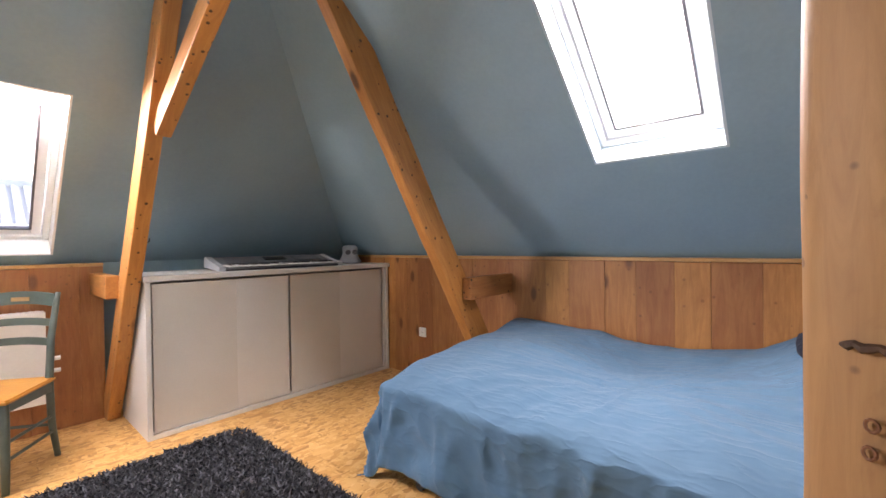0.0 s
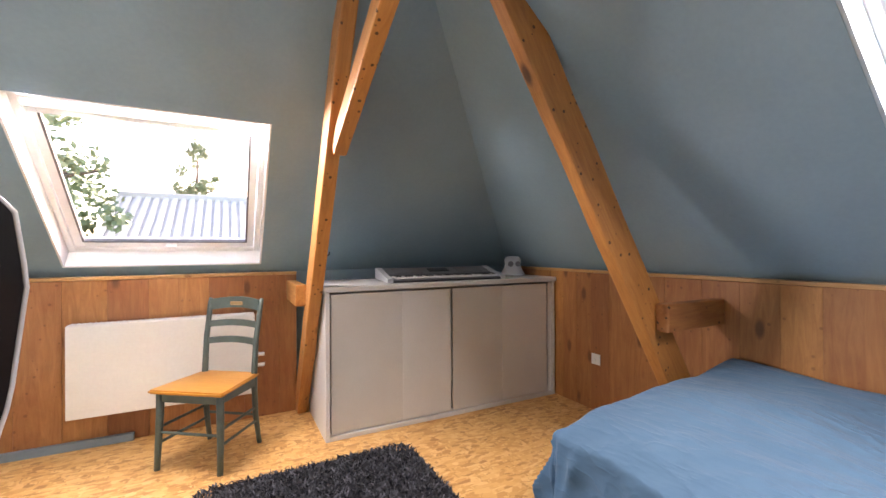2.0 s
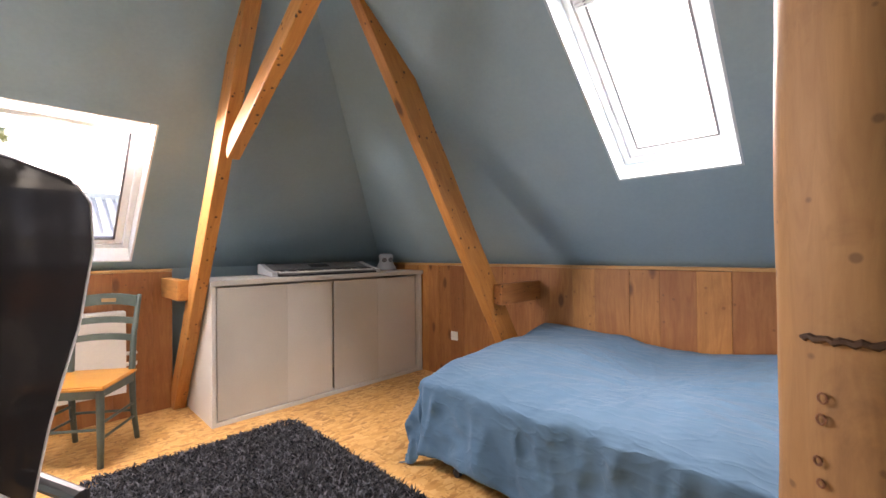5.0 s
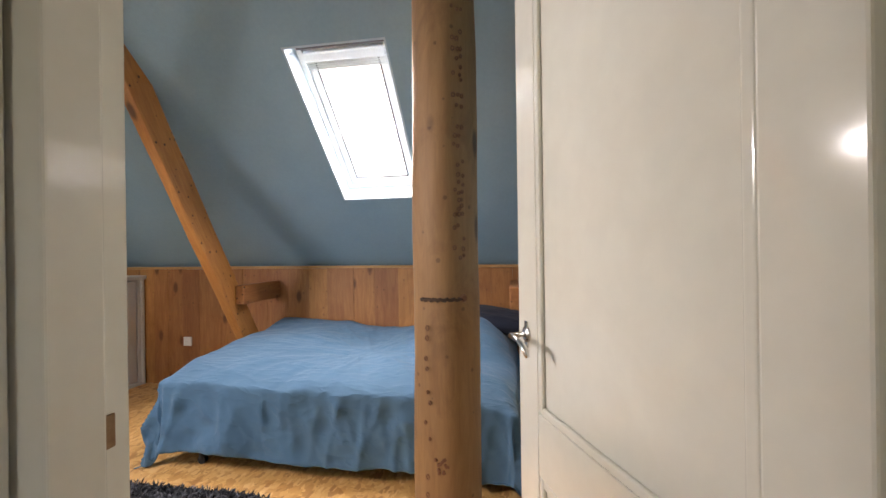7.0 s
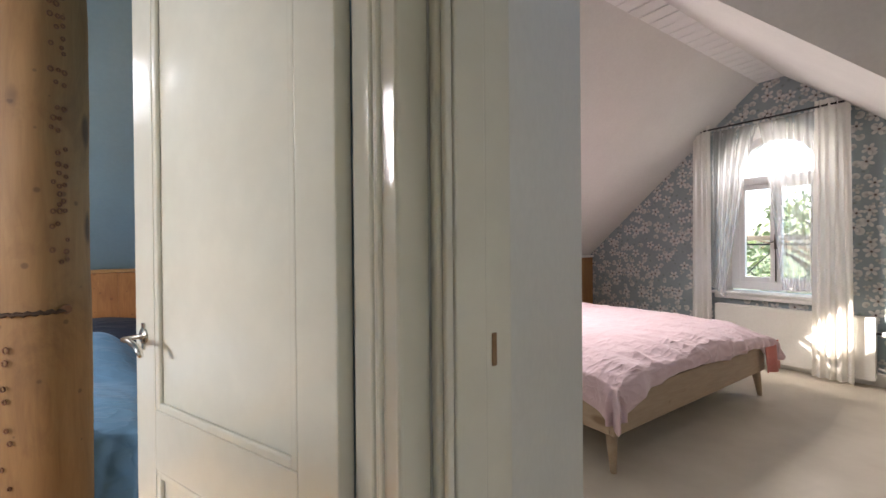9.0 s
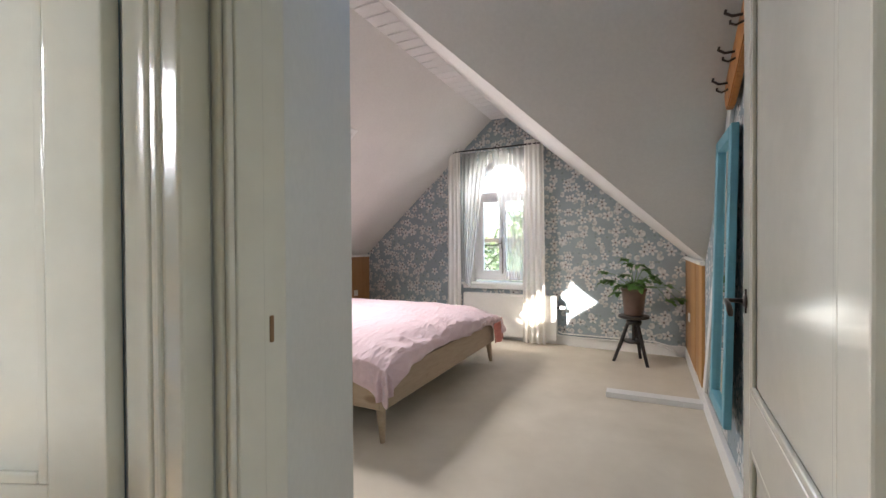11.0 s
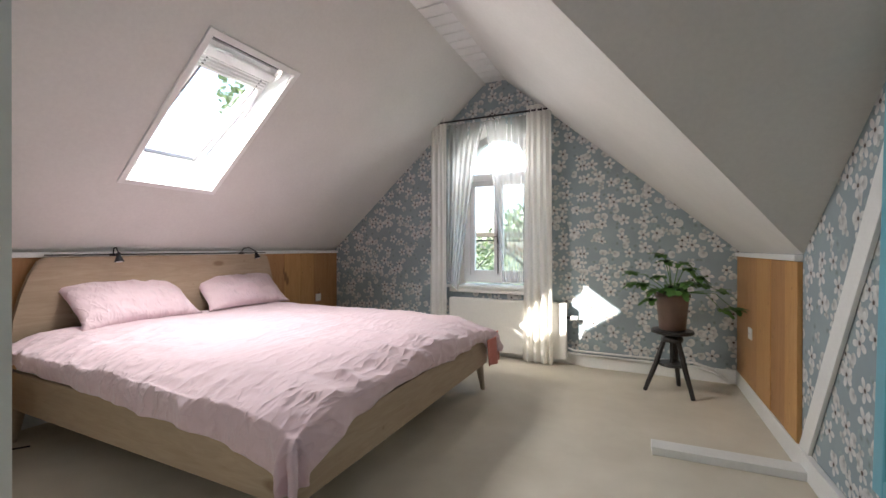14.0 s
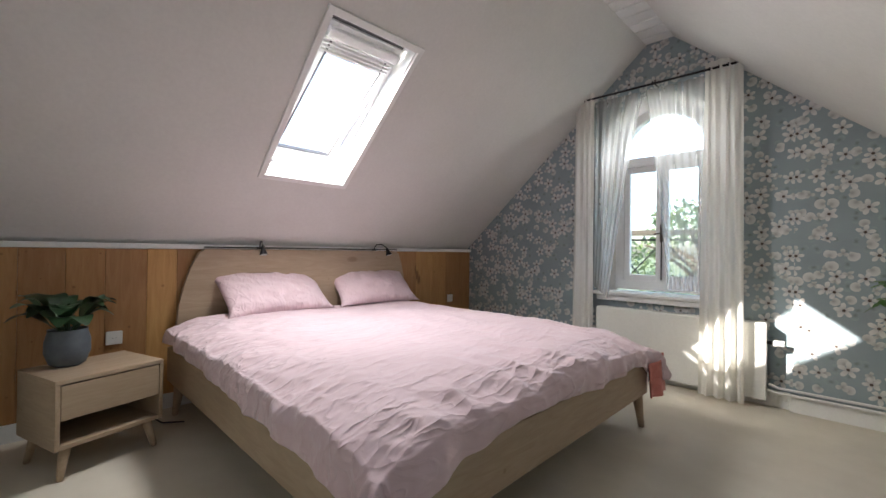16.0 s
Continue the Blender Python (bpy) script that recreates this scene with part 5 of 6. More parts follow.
# office chair
def office_chair(at):
    ch = thing("office_chair", "tall black mesh office chair with grey frame", "office chair", at=at)
    H0, H1 = 0.60, 1.41

    def half(k):
        z = k
        base = [(0.0, 0.13), (0.10, 0.16), (0.35, 0.20), (0.6, 0.25), (0.8, 0.265), (0.93, 0.25), (0.985, 0.20), (1.0, 0.12)]
        for (a, wa), (b, wb) in zip(base, base[1:]):
            if a <= z <= b:
                f = (z - a) / (b - a)
                return wa + (wb - wa) * f
        return 0.12

    def back(i, j):
        u, k = i * 2 - 1, j
        w = half(k)
        return (u * w, 0.05 * (1 - u * u) - 0.03 * math.sin(k * 3.0) + 0.05 * k + 0.19, H0 + k * (H1 - H0))
    net = part("mesh_back", sheet(back, 20, 40), MESH, ch, smooth=True)
    loop = [back(0, j / 24) for j in range(25)] + [back(i / 10, 1) for i in range(1, 10)] + [back(1, 1 - j / 24) for j in range(25)] + [back(1 - i / 10, 0) for i in range(1, 11)]
    part("back_frame", tube(loop, 0.0032, 8), GREY_PLASTIC, ch, "grey plastic frame", True)

    def lumbar(i, j):
        u = i * 2 - 1
        return (u * (0.25 - 0.12 * j), 0.262 - 0.04 * u * u - 0.01 * j, 0.46 + 0.40 * j - 0.08 * (u * u))
    lb = part("back_support", sheet(lumbar, 12, 10), GREY_PLASTIC, ch, "grey plastic back support", True)
    so = lb.modifiers.new("thickness", "SOLIDIFY")
    so.thickness = 0.02
    bm = block(-0.25, 0.25, -0.27, 0.20, 0.44, 0.52, 0.035, 4)
    part("seat", bm, BLACK, ch)
    part("gas_lift", tube([(0, 0, 0.09), (0, 0, 0.27), (0, 0, 0.271), (0, 0, 0.44)], [0.028, 0.028, 0.018, 0.018], 14), BLACK, ch)
    for k in range(5):
        a = k * math.tau / 5 + 0.3
        c, s = math.cos(a), math.sin(a)
        lg = part("foot_spoke", tube([(0, 0, 0.12), (0.16 * c, 0.16 * s, 0.10), (0.31 * c, 0.31 * s, 0.07)], [0.03, 0.024, 0.016], 10), GREY_PLASTIC, ch)
        part("castor", tube([(0.31 * c - 0.02 * s, 0.31 * s + 0.02 * c, 0.027), (0.31 * c + 0.02 * s, 0.31 * s - 0.02 * c, 0.027)], 0.0265, 16), BLACK, lg)
    for s in (-1, 1):
        part("armrest", tube([(s * 0.27, 0.12, 0.46), (s * 0.31, 0.10, 0.55), (s * 0.31, 0.08, 0.66), (s * 0.30, -0.12, 0.68)], [0.016, 0.016, 0.02, 0.02], 10), BLACK, ch)
    return ch


m_, t_, b_ = nodes_of("black_chair_mesh", 0.7)
b_.inputs["Base Color"].default_value = (0.005, 0.005, 0.006, 1)
b_.inputs["Specular IOR Level"].default_value = 0.12
wv = t_.nodes.new("ShaderNodeTexChecker")
wv.inputs["Scale"].default_value = 420
t_.links.new(coords(t_), wv.inputs["Vector"])
tr_, mx_ = t_.nodes.new("ShaderNodeBsdfTransparent"), t_.nodes.new("ShaderNodeMixShader")
weave_ = t_.nodes.new("ShaderNodeTexWave")
weave_.inputs["Scale"].default_value, weave_.inputs["Distortion"].default_value = 11.0, 3.0
t_.links.new(coords(t_, (0.3, 0.3, 1)), weave_.inputs["Vector"])
thin_ = ramp(t_, weave_.outputs["Fac"], [(0.55, (0, 0, 0)), (0.95, (0.012, 0.012, 0.012))])
t_.links.new(calc(t_, "SUBTRACT", calc(t_, "MULTIPLY_ADD", wv.outputs["Fac"], 0.01, 0.987), thin_), mx_.inputs[0])
t_.links.new(tr_.outputs[0], mx_.inputs[1])
t_.links.new(b_.outputs[0], mx_.inputs[2])
t_.links.new(mx_.outputs[0], t_.nodes["Material Output"].inputs["Surface"])
MESH = m_
office_chair(pose(0.222, 1.70, 0, 0, 0, 205))


# ---- bedroom: panelling and trims ----
panelling("panelling_headwall", "upright pale pine boards behind the bed", "y", 3.405, 3.445, YG + 0.004, -1.06, 0.10, 1.085, [PINE_PALE], 21, (0.17, 0.25), cap=False)
panelling("panelling_side", "smooth pale pine boards on the low side wall", "y", XW + 0.022, XW + 0.001, YG + 0.04, -3.60, 0.12, 1.085, [PINE_PALE], 22, (0.25, 0.36), cap=False)
struct("trim_1", block(3.385, 3.45, YG + 0.002, -1.06, 1.085, 1.118, 0.006), TRIM_WHITE, "white batten along the top of the boards", "trim")
struct("trim_2", block(XW + 0.001, XW + 0.04, YG + 0.04, -3.59, 1.085, 1.118, 0.006), TRIM_WHITE, "white batten along the top of the side boards", "trim")
struct("baseboard_2", block(3.39, 3.445, YG + 0.004, -1.06, 0.0, 0.10, 0.004), TRIM_WHITE, "white skirting board behind the bed", "skirting")
struct("baseboard_3", block(XW + 0.001, XW + 0.03, YG + 0.05, -1.2, 0.0, 0.12, 0.005), TRIM_WHITE, "white skirting board along the papered wall", "skirting")
struct("baseboard_4", block(XW + 0.03, 0.385, YG + 0.036, YG + 0.056, 0.0, 0.12, 0.005), TRIM_WHITE, "white skirting board below the gable wall", "skirting")
struct("baseboard_5", block(0.386, 3.40, YG + 0.001, YG + 0.018, 0.0, 0.12, 0.005), TRIM_WHITE, "white skirting board behind the radiator", "skirting")
# slanted white batten from the skirting up to the side gable's slope
bm, m = bar((XW + 0.011, -3.535, 0.10), (XW + 0.011, -2.31, 2.22), 0.105, 0.018, 0.003, (1, 0, 0))
tagged(part("trim_3", bm, TRIM_WHITE, at=m), "long slanted white batten on the papered wall", "trim", kind="structure")
sl = thing("spotlight", "round white recessed ceiling spotlight, switched off", "ceiling light", at=pose(1.215, -3.15, ZC - 0.0105))
part("ring", lathe([(0.028, -0.004), (0.048, -0.005), (0.05, 0.0), (0.028, 0.002)], 28), TRIM_WHITE, sl)
part("lens", lathe([(0.002, 0.0005), (0.027, 0.0), (0.027, 0.003), (0.002, 0.003)], 24), BLIND, sl)

# ---- bedroom: bed ----
FX0, FX1, FY0, FY1 = 1.00, 3.36, -4.04, -1.93
bb = thing("oak_bed", "wide pale oak bed frame with splayed legs and curved headboard", "bed")
part("side_rail", block(FX0 + 0.03, FX1 - 0.04, FY1 - 0.03, FY1, 0.215, 0.435, 0.008, 3), OAK, bb)
part("side_rail", block(FX0 + 0.03, FX1 - 0.04, FY0, FY0 + 0.03, 0.215, 0.435, 0.008, 3), OAK, bb)
part("foot_rail", block(FX0, FX0 + 0.03, FY0, FY1, 0.215, 0.435, 0.008, 3), OAK_Y, bb)
part("slat_base", block(FX0 + 0.03, FX1 - 0.06, FY0 + 0.03, FY1 - 0.03, 0.27, 0.29), OAK_Y, bb)
for x, y in ((FX0 + 0.05, FY1 - 0.05), (FX0 + 0.05, FY0 + 0.05), (FX1 - 0.16, FY1 - 0.05), (FX1 - 0.16, FY0 + 0.05)):
    s, q = (-1 if x < 2 else 1), (1 if y > -3 else -1)
    part("leg", tube([(x + s * 0.025, y + q * 0.02, 0.002), (x, y, 0.22)], [0.017, 0.034], 14), OAK, bb, smooth=True)
for y in (-2.45, -3.5):
    lg = part("support_leg", tube([(1.5, y, 0.03), (1.5, y, 0.27)], 0.014, 10), BLACK, bb)
    part("foot", lathe([(0.026, 0.002), (0.03, 0.012), (0.018, 0.03)], 14, centre=(1.5, y)), BLACK, lg)
pts = [(-1.985, 0.56), (-2.0, 0.70), (-2.035, 0.85), (-2.075, 0.97), (-2.12, 1.06), (-2.16, 1.088), (-3.88, 1.088), (-3.93, 1.06), (-3.955, 0.97), (-3.985, 0.85), (-4.01, 0.70), (-4.02, 0.56)]
bm = prism(pts, -0.02, 0.02, "x")
bmesh.ops.bevel(bm, geom=[e for e in bm.edges if abs(e.verts[0].co.x - e.verts[1].co.x) < 0.001], offset=0.006, segments=2, affect="EDGES")
part("headboard", bm, OAK_Y, bb, at=pose(3.345, 0, 0, 0, 1.5, 0))
part("headboard_post", block(3.31, 3.35, -2.35, -2.27, 0.25, 0.60), OAK, bb)
part("headboard_post", block(3.31, 3.35, -3.72, -3.64, 0.25, 0.60), OAK, bb)
mat_ = thing("mattress", "white mattress under the pink duvet", "mattress")
part("core", block(FX0 + 0.05, FX1 - 0.08, FY0 + 0.05, FY1 - 0.05, 0.29, 0.525, 0.05, 4), BLIND, mat_)
mat_.children[0]["label"] = "white quilted mattress"

WX, WY = FX1 - 0.10 - FX0, FY1 - FY0


def quilt(i, j):
    """Duvet: i runs from the foot to the head, j from the far side to the near side."""
    df, dn, dfar = 0.27, 0.30, 0.22
    s = -df + i * (WX + df)
    t = -dfar + j * (WY + dfar + dn)
    n1 = noise.noise(Vector((s * 1.7, t * 1.7, 2.0)))
    n2 = noise.noise(Vector((s * 5 + 2 * t, t * 6 - s, 9.0)))
    edge = min(1, max(0.12, 1.15 - min(s, t, WY - t) / 0.55))
    cr = ridged(Vector((s * 3.4 - t * 1.6, t * 4.2 + s * 2.2, 3.0)), 4)
    top = 0.60 + 0.020 * n1 + 0.010 * n2 + 0.016 * cr * edge * (1 if min(s, t, WY - t) > 0 else max(0.15, 1 + min(s, t, WY - t) / 0.10))
    top += 0.02 * math.sin(math.pi * min(1, max(0, t / WY))) - 0.05 * max(0, (0.5 - s)) * (s < 0.5)
    top -= 0.06 * max(0, 1 - max(s, 0) / 0.25) ** 2 + 0.05 * max(0, 1 - min(max(t, 0), max(0, WY - t)) / 0.25) ** 2
    side = ridged(Vector((s * 4.2 + t * 1.6, t * 1.1, 11.0)), 3) * math.exp(-max(0, WY - t) / 0.45)
    foot = ridged(Vector((t * 4.2 - s * 1.6, s * 1.1, 12.0)), 3) * math.exp(-max(0, s) / 0.45)
    top += 0.036 * max(side, foot) * math.exp(-max(0, -s, -t, t - WY) / 0.09)
    x, y, z = FX0 + max(s, 0), FY0 + min(max(t, 0), WY), top
    a, b = max(0, -s), max(0, -t, t - WY)
    dd = max(a, b)
    if dd > 0:
        near = math.exp(-max(0, s) / 0.24) * (t > WY)
        ku = min(1, max(0, t / WY))
        if t > WY and not a:
            lim = 0.36 + 0.16 * min(1, max(0, (WX - s) / WX)) + 0.20 * near + 0.22 * n1
        elif a and not b:
            lim = 0.36 + 0.26 * max(ku ** 14, (1 - ku) ** 14) + 0.16 * n1
        else:
            lim = 0.62
        dd *= lim
        run = s if b >= a else t
        pleat = noise.noise(Vector((run * 5.0, dd * 1.5, 7.0))) + 0.5 * noise.noise(Vector((run * 12.0, dd * 3.0, 5.0)))
        f = 0.034 * pleat + 0.010 * (cr - 0.4) + 0.02 * n1
        out = 0.042 * math.sin(min(1, dd / 0.08) * math.pi / 2) + f * min(1, dd / 0.10)
        z = top - max(0, dd - 0.03)
        if a and b:
            turn = math.atan2(b, a)
            z -= 0.10 * min(a, b)
            out += 0.02 + 0.022 * math.sin(turn * 9 + 1.0) * min(1, dd / 0.08)
        x -= out * (a / max(a, b))
        y += (1 if t > 0 else -1) * out * (b / max(a, b)) if b else 0
    return (x, y, z)


dv = thing("duvet", "rumpled pink cotton duvet spread over the wide bed", "duvet")
q = part("cover", sheet(quilt, 210, 190), PINK_CLOTH, dv, smooth=True)
so = q.modifiers.new("thickness", "SOLIDIFY")
so.thickness, so.offset = 0.012, -1


def hem(i, j):
    u = i
    return (FX0 - 0.05 + 0.02 * math.sin(9 * u) - 0.015 * j, FY0 - 0.12 + 0.235 * u, 0.46 - 0.05 * u - j * (0.24 - 0.05 * u) )


q = part("lining", sheet(hem, 10, 14), PINK_DEEP, dv, "salmon underside turned out at the corner", True)
so = q.modifiers.new("thickness", "SOLIDIFY")
so.thickness = 0.008


def pillow(at, w, h, seed):
    """A plump pillow standing on its long edge: local x across, z up, y thickness."""
    p = thing("pillow", "crumpled pink cotton pillow leaning on the headboard", "pillow", "pillows on the oak bed", at)
    bm = bmesh.new()
    N = 40
    for side in (1, -1):
        g = []
        for i in range(N + 1):
            r = []
            for j in range(N + 1):
                u, v = i / N * 2 - 1, j / N * 2 - 1
                puff = (max(0, 1 - u * u) * max(0, 1 - v * v)) ** 0.48
                nz = noise.noise(Vector((u * 2 + seed, v * 2, side * 2.0))) * 0.016 + noise.noise(Vector((u * 5 + seed, v * 5 + u * 3, 1.0))) * 0.016 + (ridged(Vector((u * 1.8 + v * 1.2 + seed, v * 1.6 - u, 3.0)), 2) - 0.3) * 0.011
                r.append(bm.verts.new((u * w / 2 * (0.90 + 0.10 * v ** 4), side * (0.088 * puff + nz * puff) , h / 2 + v * h / 2 * (0.86 + 0.14 * u * u))))
            g.append(r)
        for i in range(N):
            for j in range(N):
                bm.faces.new((g[i][j], g[i + 1][j], g[i + 1][j + 1], g[i][j + 1]))
    bmesh.ops.remove_doubles(bm, verts=bm.verts[:], dist=0.0012)
    part("case", bm, PINK_CLOTH, p, smooth=True)
    return p


pillow(pose(3.10, -2.65, 0.612, -50, 0, -84), 0.88, 0.47, 1.0)
pillow(pose(3.12, -3.56, 0.612, -48, 0, -93), 0.86, 0.44, 5.0)


def reading_lamp(y, lean):
    l = thing("reading_lamp", "small black gooseneck reading lamp over the headboard", "lamp", "lamps over the headboard", pose(3.355, y, 1.095))
    part("clamp", block(-0.012, 0.012, -0.02, 0.02, -0.006, 0.012, 0.003), BLACK, l)
    part("gooseneck", tube([(0, 0, 0.01), (-0.01, lean * 0.2, 0.05), (-0.05, lean * 0.6, 0.055), (-0.085, lean, 0.02)], 0.0045, 8), BLACK, l, smooth=True)
    h = part("shade", tube([(-0.085, lean, 0.02), (-0.09, lean * 1.05, -0.005), (-0.10, lean * 1.15, -0.045)], [0.010, 0.014, 0.030], 16), BLACK, l)
    part("bulb", tube([(-0.1005, lean * 1.155, -0.0455), (-0.101, lean * 1.16, -0.048)], 0.022, 14), BLIND, h)
    return l


reading_lamp(-2.54, 0.01)
reading_lamp(-3.62, -0.09)
cr = thing("curtain_rail", "thin black rail along the top of the headboard", "rail")
part("rod", tube([(3.352, -2.15, 1.10), (3.352, -3.9, 1.10)], 0.005, 8), BLACK, cr)

# nightstand
ns = thing("nightstand", "pale oak nightstand with a drawer above an open shelf", "nightstand", at=pose(2.665, -1.36, 0, 0, 0, -72))
W, D, H = 0.47, 0.40, 0.475
part("top", block(0, W, 0, D, H - 0.022, H, 0.004), OAK, ns)
part("side_panel", block(0, 0.02, 0, D, 0.15, H - 0.022, 0.003), OAK_Y, ns)
part("side_panel", block(W - 0.02, W, 0, D, 0.15, H - 0.022, 0.003), OAK_Y, ns)
part("bottom_panel", block(0.02, W - 0.02, 0.004, D, 0.15, 0.17, 0.003), OAK, ns)
part("back_panel", block(0.02, W - 0.02, D - 0.012, D, 0.17, H - 0.022), OAK, ns)
dr = part("drawer", block(0.023, W - 0.023, 0.002, 0.02, 0.285, H - 0.028, 0.003), OAK, ns)
part("drawer_box", block(0.03, W - 0.03, 0.02, D - 0.02, 0.285, 0.42), OAK, dr)
for x, y in ((0.06, 0.05), (W - 0.06, 0.05), (0.06, D - 0.05), (W - 0.06, D - 0.05)):
    s, q = (1 if x > 0.2 else -1), (1 if y > 0.2 else -1)
    part("leg", tube([(x + s * 0.03, y + q * 0.025, 0.002), (x, y, 0.15)], [0.013, 0.026], 12), OAK, ns, smooth=True)


def leaf_blade(bm, base, tip, width, bend, lobes=0, rnd=None):
    b, t = Vector(base), Vector(tip)
    d = t - b
    side = d.cross(Vector((0, 0, 1))).normalized()
    n = 8 if not lobes else 14
    rows = []
    for i in range(n + 1):
        f = i / n
        w = width * math.sin(math.pi * min(1, f * 0.94 + 0.03)) ** 0.8
        if lobes:
            w *= 0.45 + 0.55 * abs(math.sin(f * math.pi * lobes))
        c = b + d * f + Vector((0, 0, bend * math.sin(math.pi * f)))
        up = Vector((0, 0, 0.18 * w))
        rows.append([bm.verts.new(c - side * w + up), bm.verts.new(c), bm.verts.new(c + side * w + up)])
    for r, s in zip(rows, rows[1:]):
        for k in range(2):
            bm.faces.new((r[k], r[k + 1], s[k + 1], s[k]))


def rosette_plant(at):
    p = thing("potted_plant", "dark green leafy plant in a round grey pot on the nightstand", "potted plant", at=at)
    part("pot", lathe([(0.055, 0.0), (0.074, 0.012), (0.094, 0.07), (0.093, 0.13), (0.080, 0.18), (0.083, 0.188), (0.077, 0.188), (0.073, 0.17), (0.02, 0.165)], 36), POT_GREY, p, "rounded grey pot", True)
    part("soil", lathe([(0.002, 0.164), (0.073, 0.164), (0.073, 0.168), (0.002, 0.172)], 20), SOIL, p)
    rnd = random.Random(12)
    for i in range(30):
        a, e = i * 2.4 + rnd.uniform(-0.3, 0.3), rnd.uniform(0.2, 1.3)
        r = rnd.uniform(0.13, 0.25)
        bm = bmesh.new()
        b0 = (0.02 * math.cos(a), 0.02 * math.sin(a), 0.165)
        m0 = (0.35 * r * math.cos(a), 0.35 * r * math.sin(a), 0.20 + 0.05 * e)
        tube([b0, m0], 0.003, 5, bm)
        leaf_blade(bm, m0, (r * math.cos(a) * math.cos(e * 0.5) * 1.15, r * math.sin(a) * math.cos(e * 0.5) * 1.15, 0.19 + r * math.sin(e) * 0.85), rnd.uniform(0.036, 0.055), 0.045)
        part("leaf", bm, LEAF_DARK, p, smooth=True)
    return p


rosette_plant(pose(3.00, -1.42, 0.4755))
socket("wall_socket", "white wall socket on the pine boards beside the plant", pose(3.399, -1.66, 0.52, 0, 0, -90))
socket("wall_socket", "white wall socket low beside the gable corner", pose(3.399, -4.73, 0.55, 0, 0, -90))

cb = thing("power_cable", "thin black power cable lying on the carpet beside the bed", "cable")
part("cord", tube([(3.36, -1.74, 0.30), (3.34, -1.78, 0.10), (3.24, -1.84, 0.010), (3.12, -1.87, 0.008), (3.05, -1.97, 0.008)], 0.0045, 6), BLACK, cb, smooth=True)
part("strain_relief", tube([(3.36, -1.74, 0.30), (3.375, -1.735, 0.33), (3.388, -1.735, 0.335)], 0.008, 8), BLACK, cb)

# ---- bedroom: window dressing ----
YC = YG + 0.165
rod = thing("curtain_rod", "black metal curtain rod with knob ends", "curtain rod")
part("rod", tube([(0.595, YC, 2.518), (1.965, YC, 2.518)], 0.009, 10), BLACK, rod)
for x in (0.58, 1.98):
    part("finial", lathe([(0.003, -0.02), (0.018, -0.008), (0.02, 0.0), (0.018, 0.01), (0.003, 0.022)], 16), BLACK, rod, at=pose(x, YC, 2.518, 0, 90, 0))
for x in (0.64, 1.28, 1.95):
    part("bracket", tube([(x, YG + 0.001, 2.536), (x, YC, 2.536), (x, YC, 2.522)], 0.006, 8), BLACK, rod)


def curtain(name, label, x0, x1, z0, z1, folds, depth, mt, seed, flare=0.0):
    def f(i, j):
        k = j
        ph = (i + 0.35 / folds * noise.noise(Vector((i * folds * 0.9, 0.8 * k, seed)))) * folds * math.tau
        w = 1 + flare * (1 - k)
        x = (x0 + x1) / 2 + (i - 0.5) * (x1 - x0) * w
        y = YC + depth * math.sin(ph + 0.6 * math.sin(3 * k + seed)) * (0.5 + 0.5 * (1 - k)) * (0.75 + 0.6 * noise.noise(Vector((i * folds * 0.7, 1.3 * k, seed + 4)))) + 0.012 * noise.noise(Vector((i * 5, k * 3, seed)))
        return (x, y, z0 + k * (z1 - z0))
    c = thing(name, label, "curtain", "curtains of the gable window")
    o = part("cloth", sheet(f, int(folds * 14), 40), mt, c, smooth=True)
    for n in range(int(folds)):
        i = (n + 0.5) / folds
        part("eyelet", tube([(x0 + i * (x1 - x0) - 0.003, YC, 2.518), (x0 + i * (x1 - x0) + 0.003, YC, 2.518)], 0.016, 14), BLACK, c)
    return c


curtain("curtain", "cream cotton curtain hanging to the carpet in deep folds", 0.655, 0.895, 0.02, 2.575, 4, 0.034, CURTAIN, 1.0, 0.22)
curtain("curtain", "narrow cream cotton curtain gathered beside the window", 1.785, 1.955, 0.02, 2.575, 3, 0.028, CURTAIN, 2.0, 0.18)


def voile(side):
    def f(i, j):
        k = j
        z = 0.80 + k * 1.70
        a, b = (1.36, 1.80) if side > 0 else (0.92, 1.36)
        if side > 0:
            a = 1.36 + 0.30 * (1 - k) ** 0.8 * (1 if k < 0.95 else 0.5)
            b = 1.80
        else:
            b = 1.36 - 0.20 * (1 - k) ** 0.8
        ph = i * 6 * math.tau
        return (a + i * (b - a), YC - 0.06 + 0.010 * math.sin(ph + 0.8 * math.sin(5 * k)), z - (0.12 * (1 - i) * (1 - k) if side > 0 else 0))
    c = thing("sheer_curtain", "white see-through voile drawn aside in front of the window", "curtain", "curtains of the gable window")
    part("cloth", sheet(f, 90, 30), SHEER, c, smooth=True)


voile(1)
voile(-1)

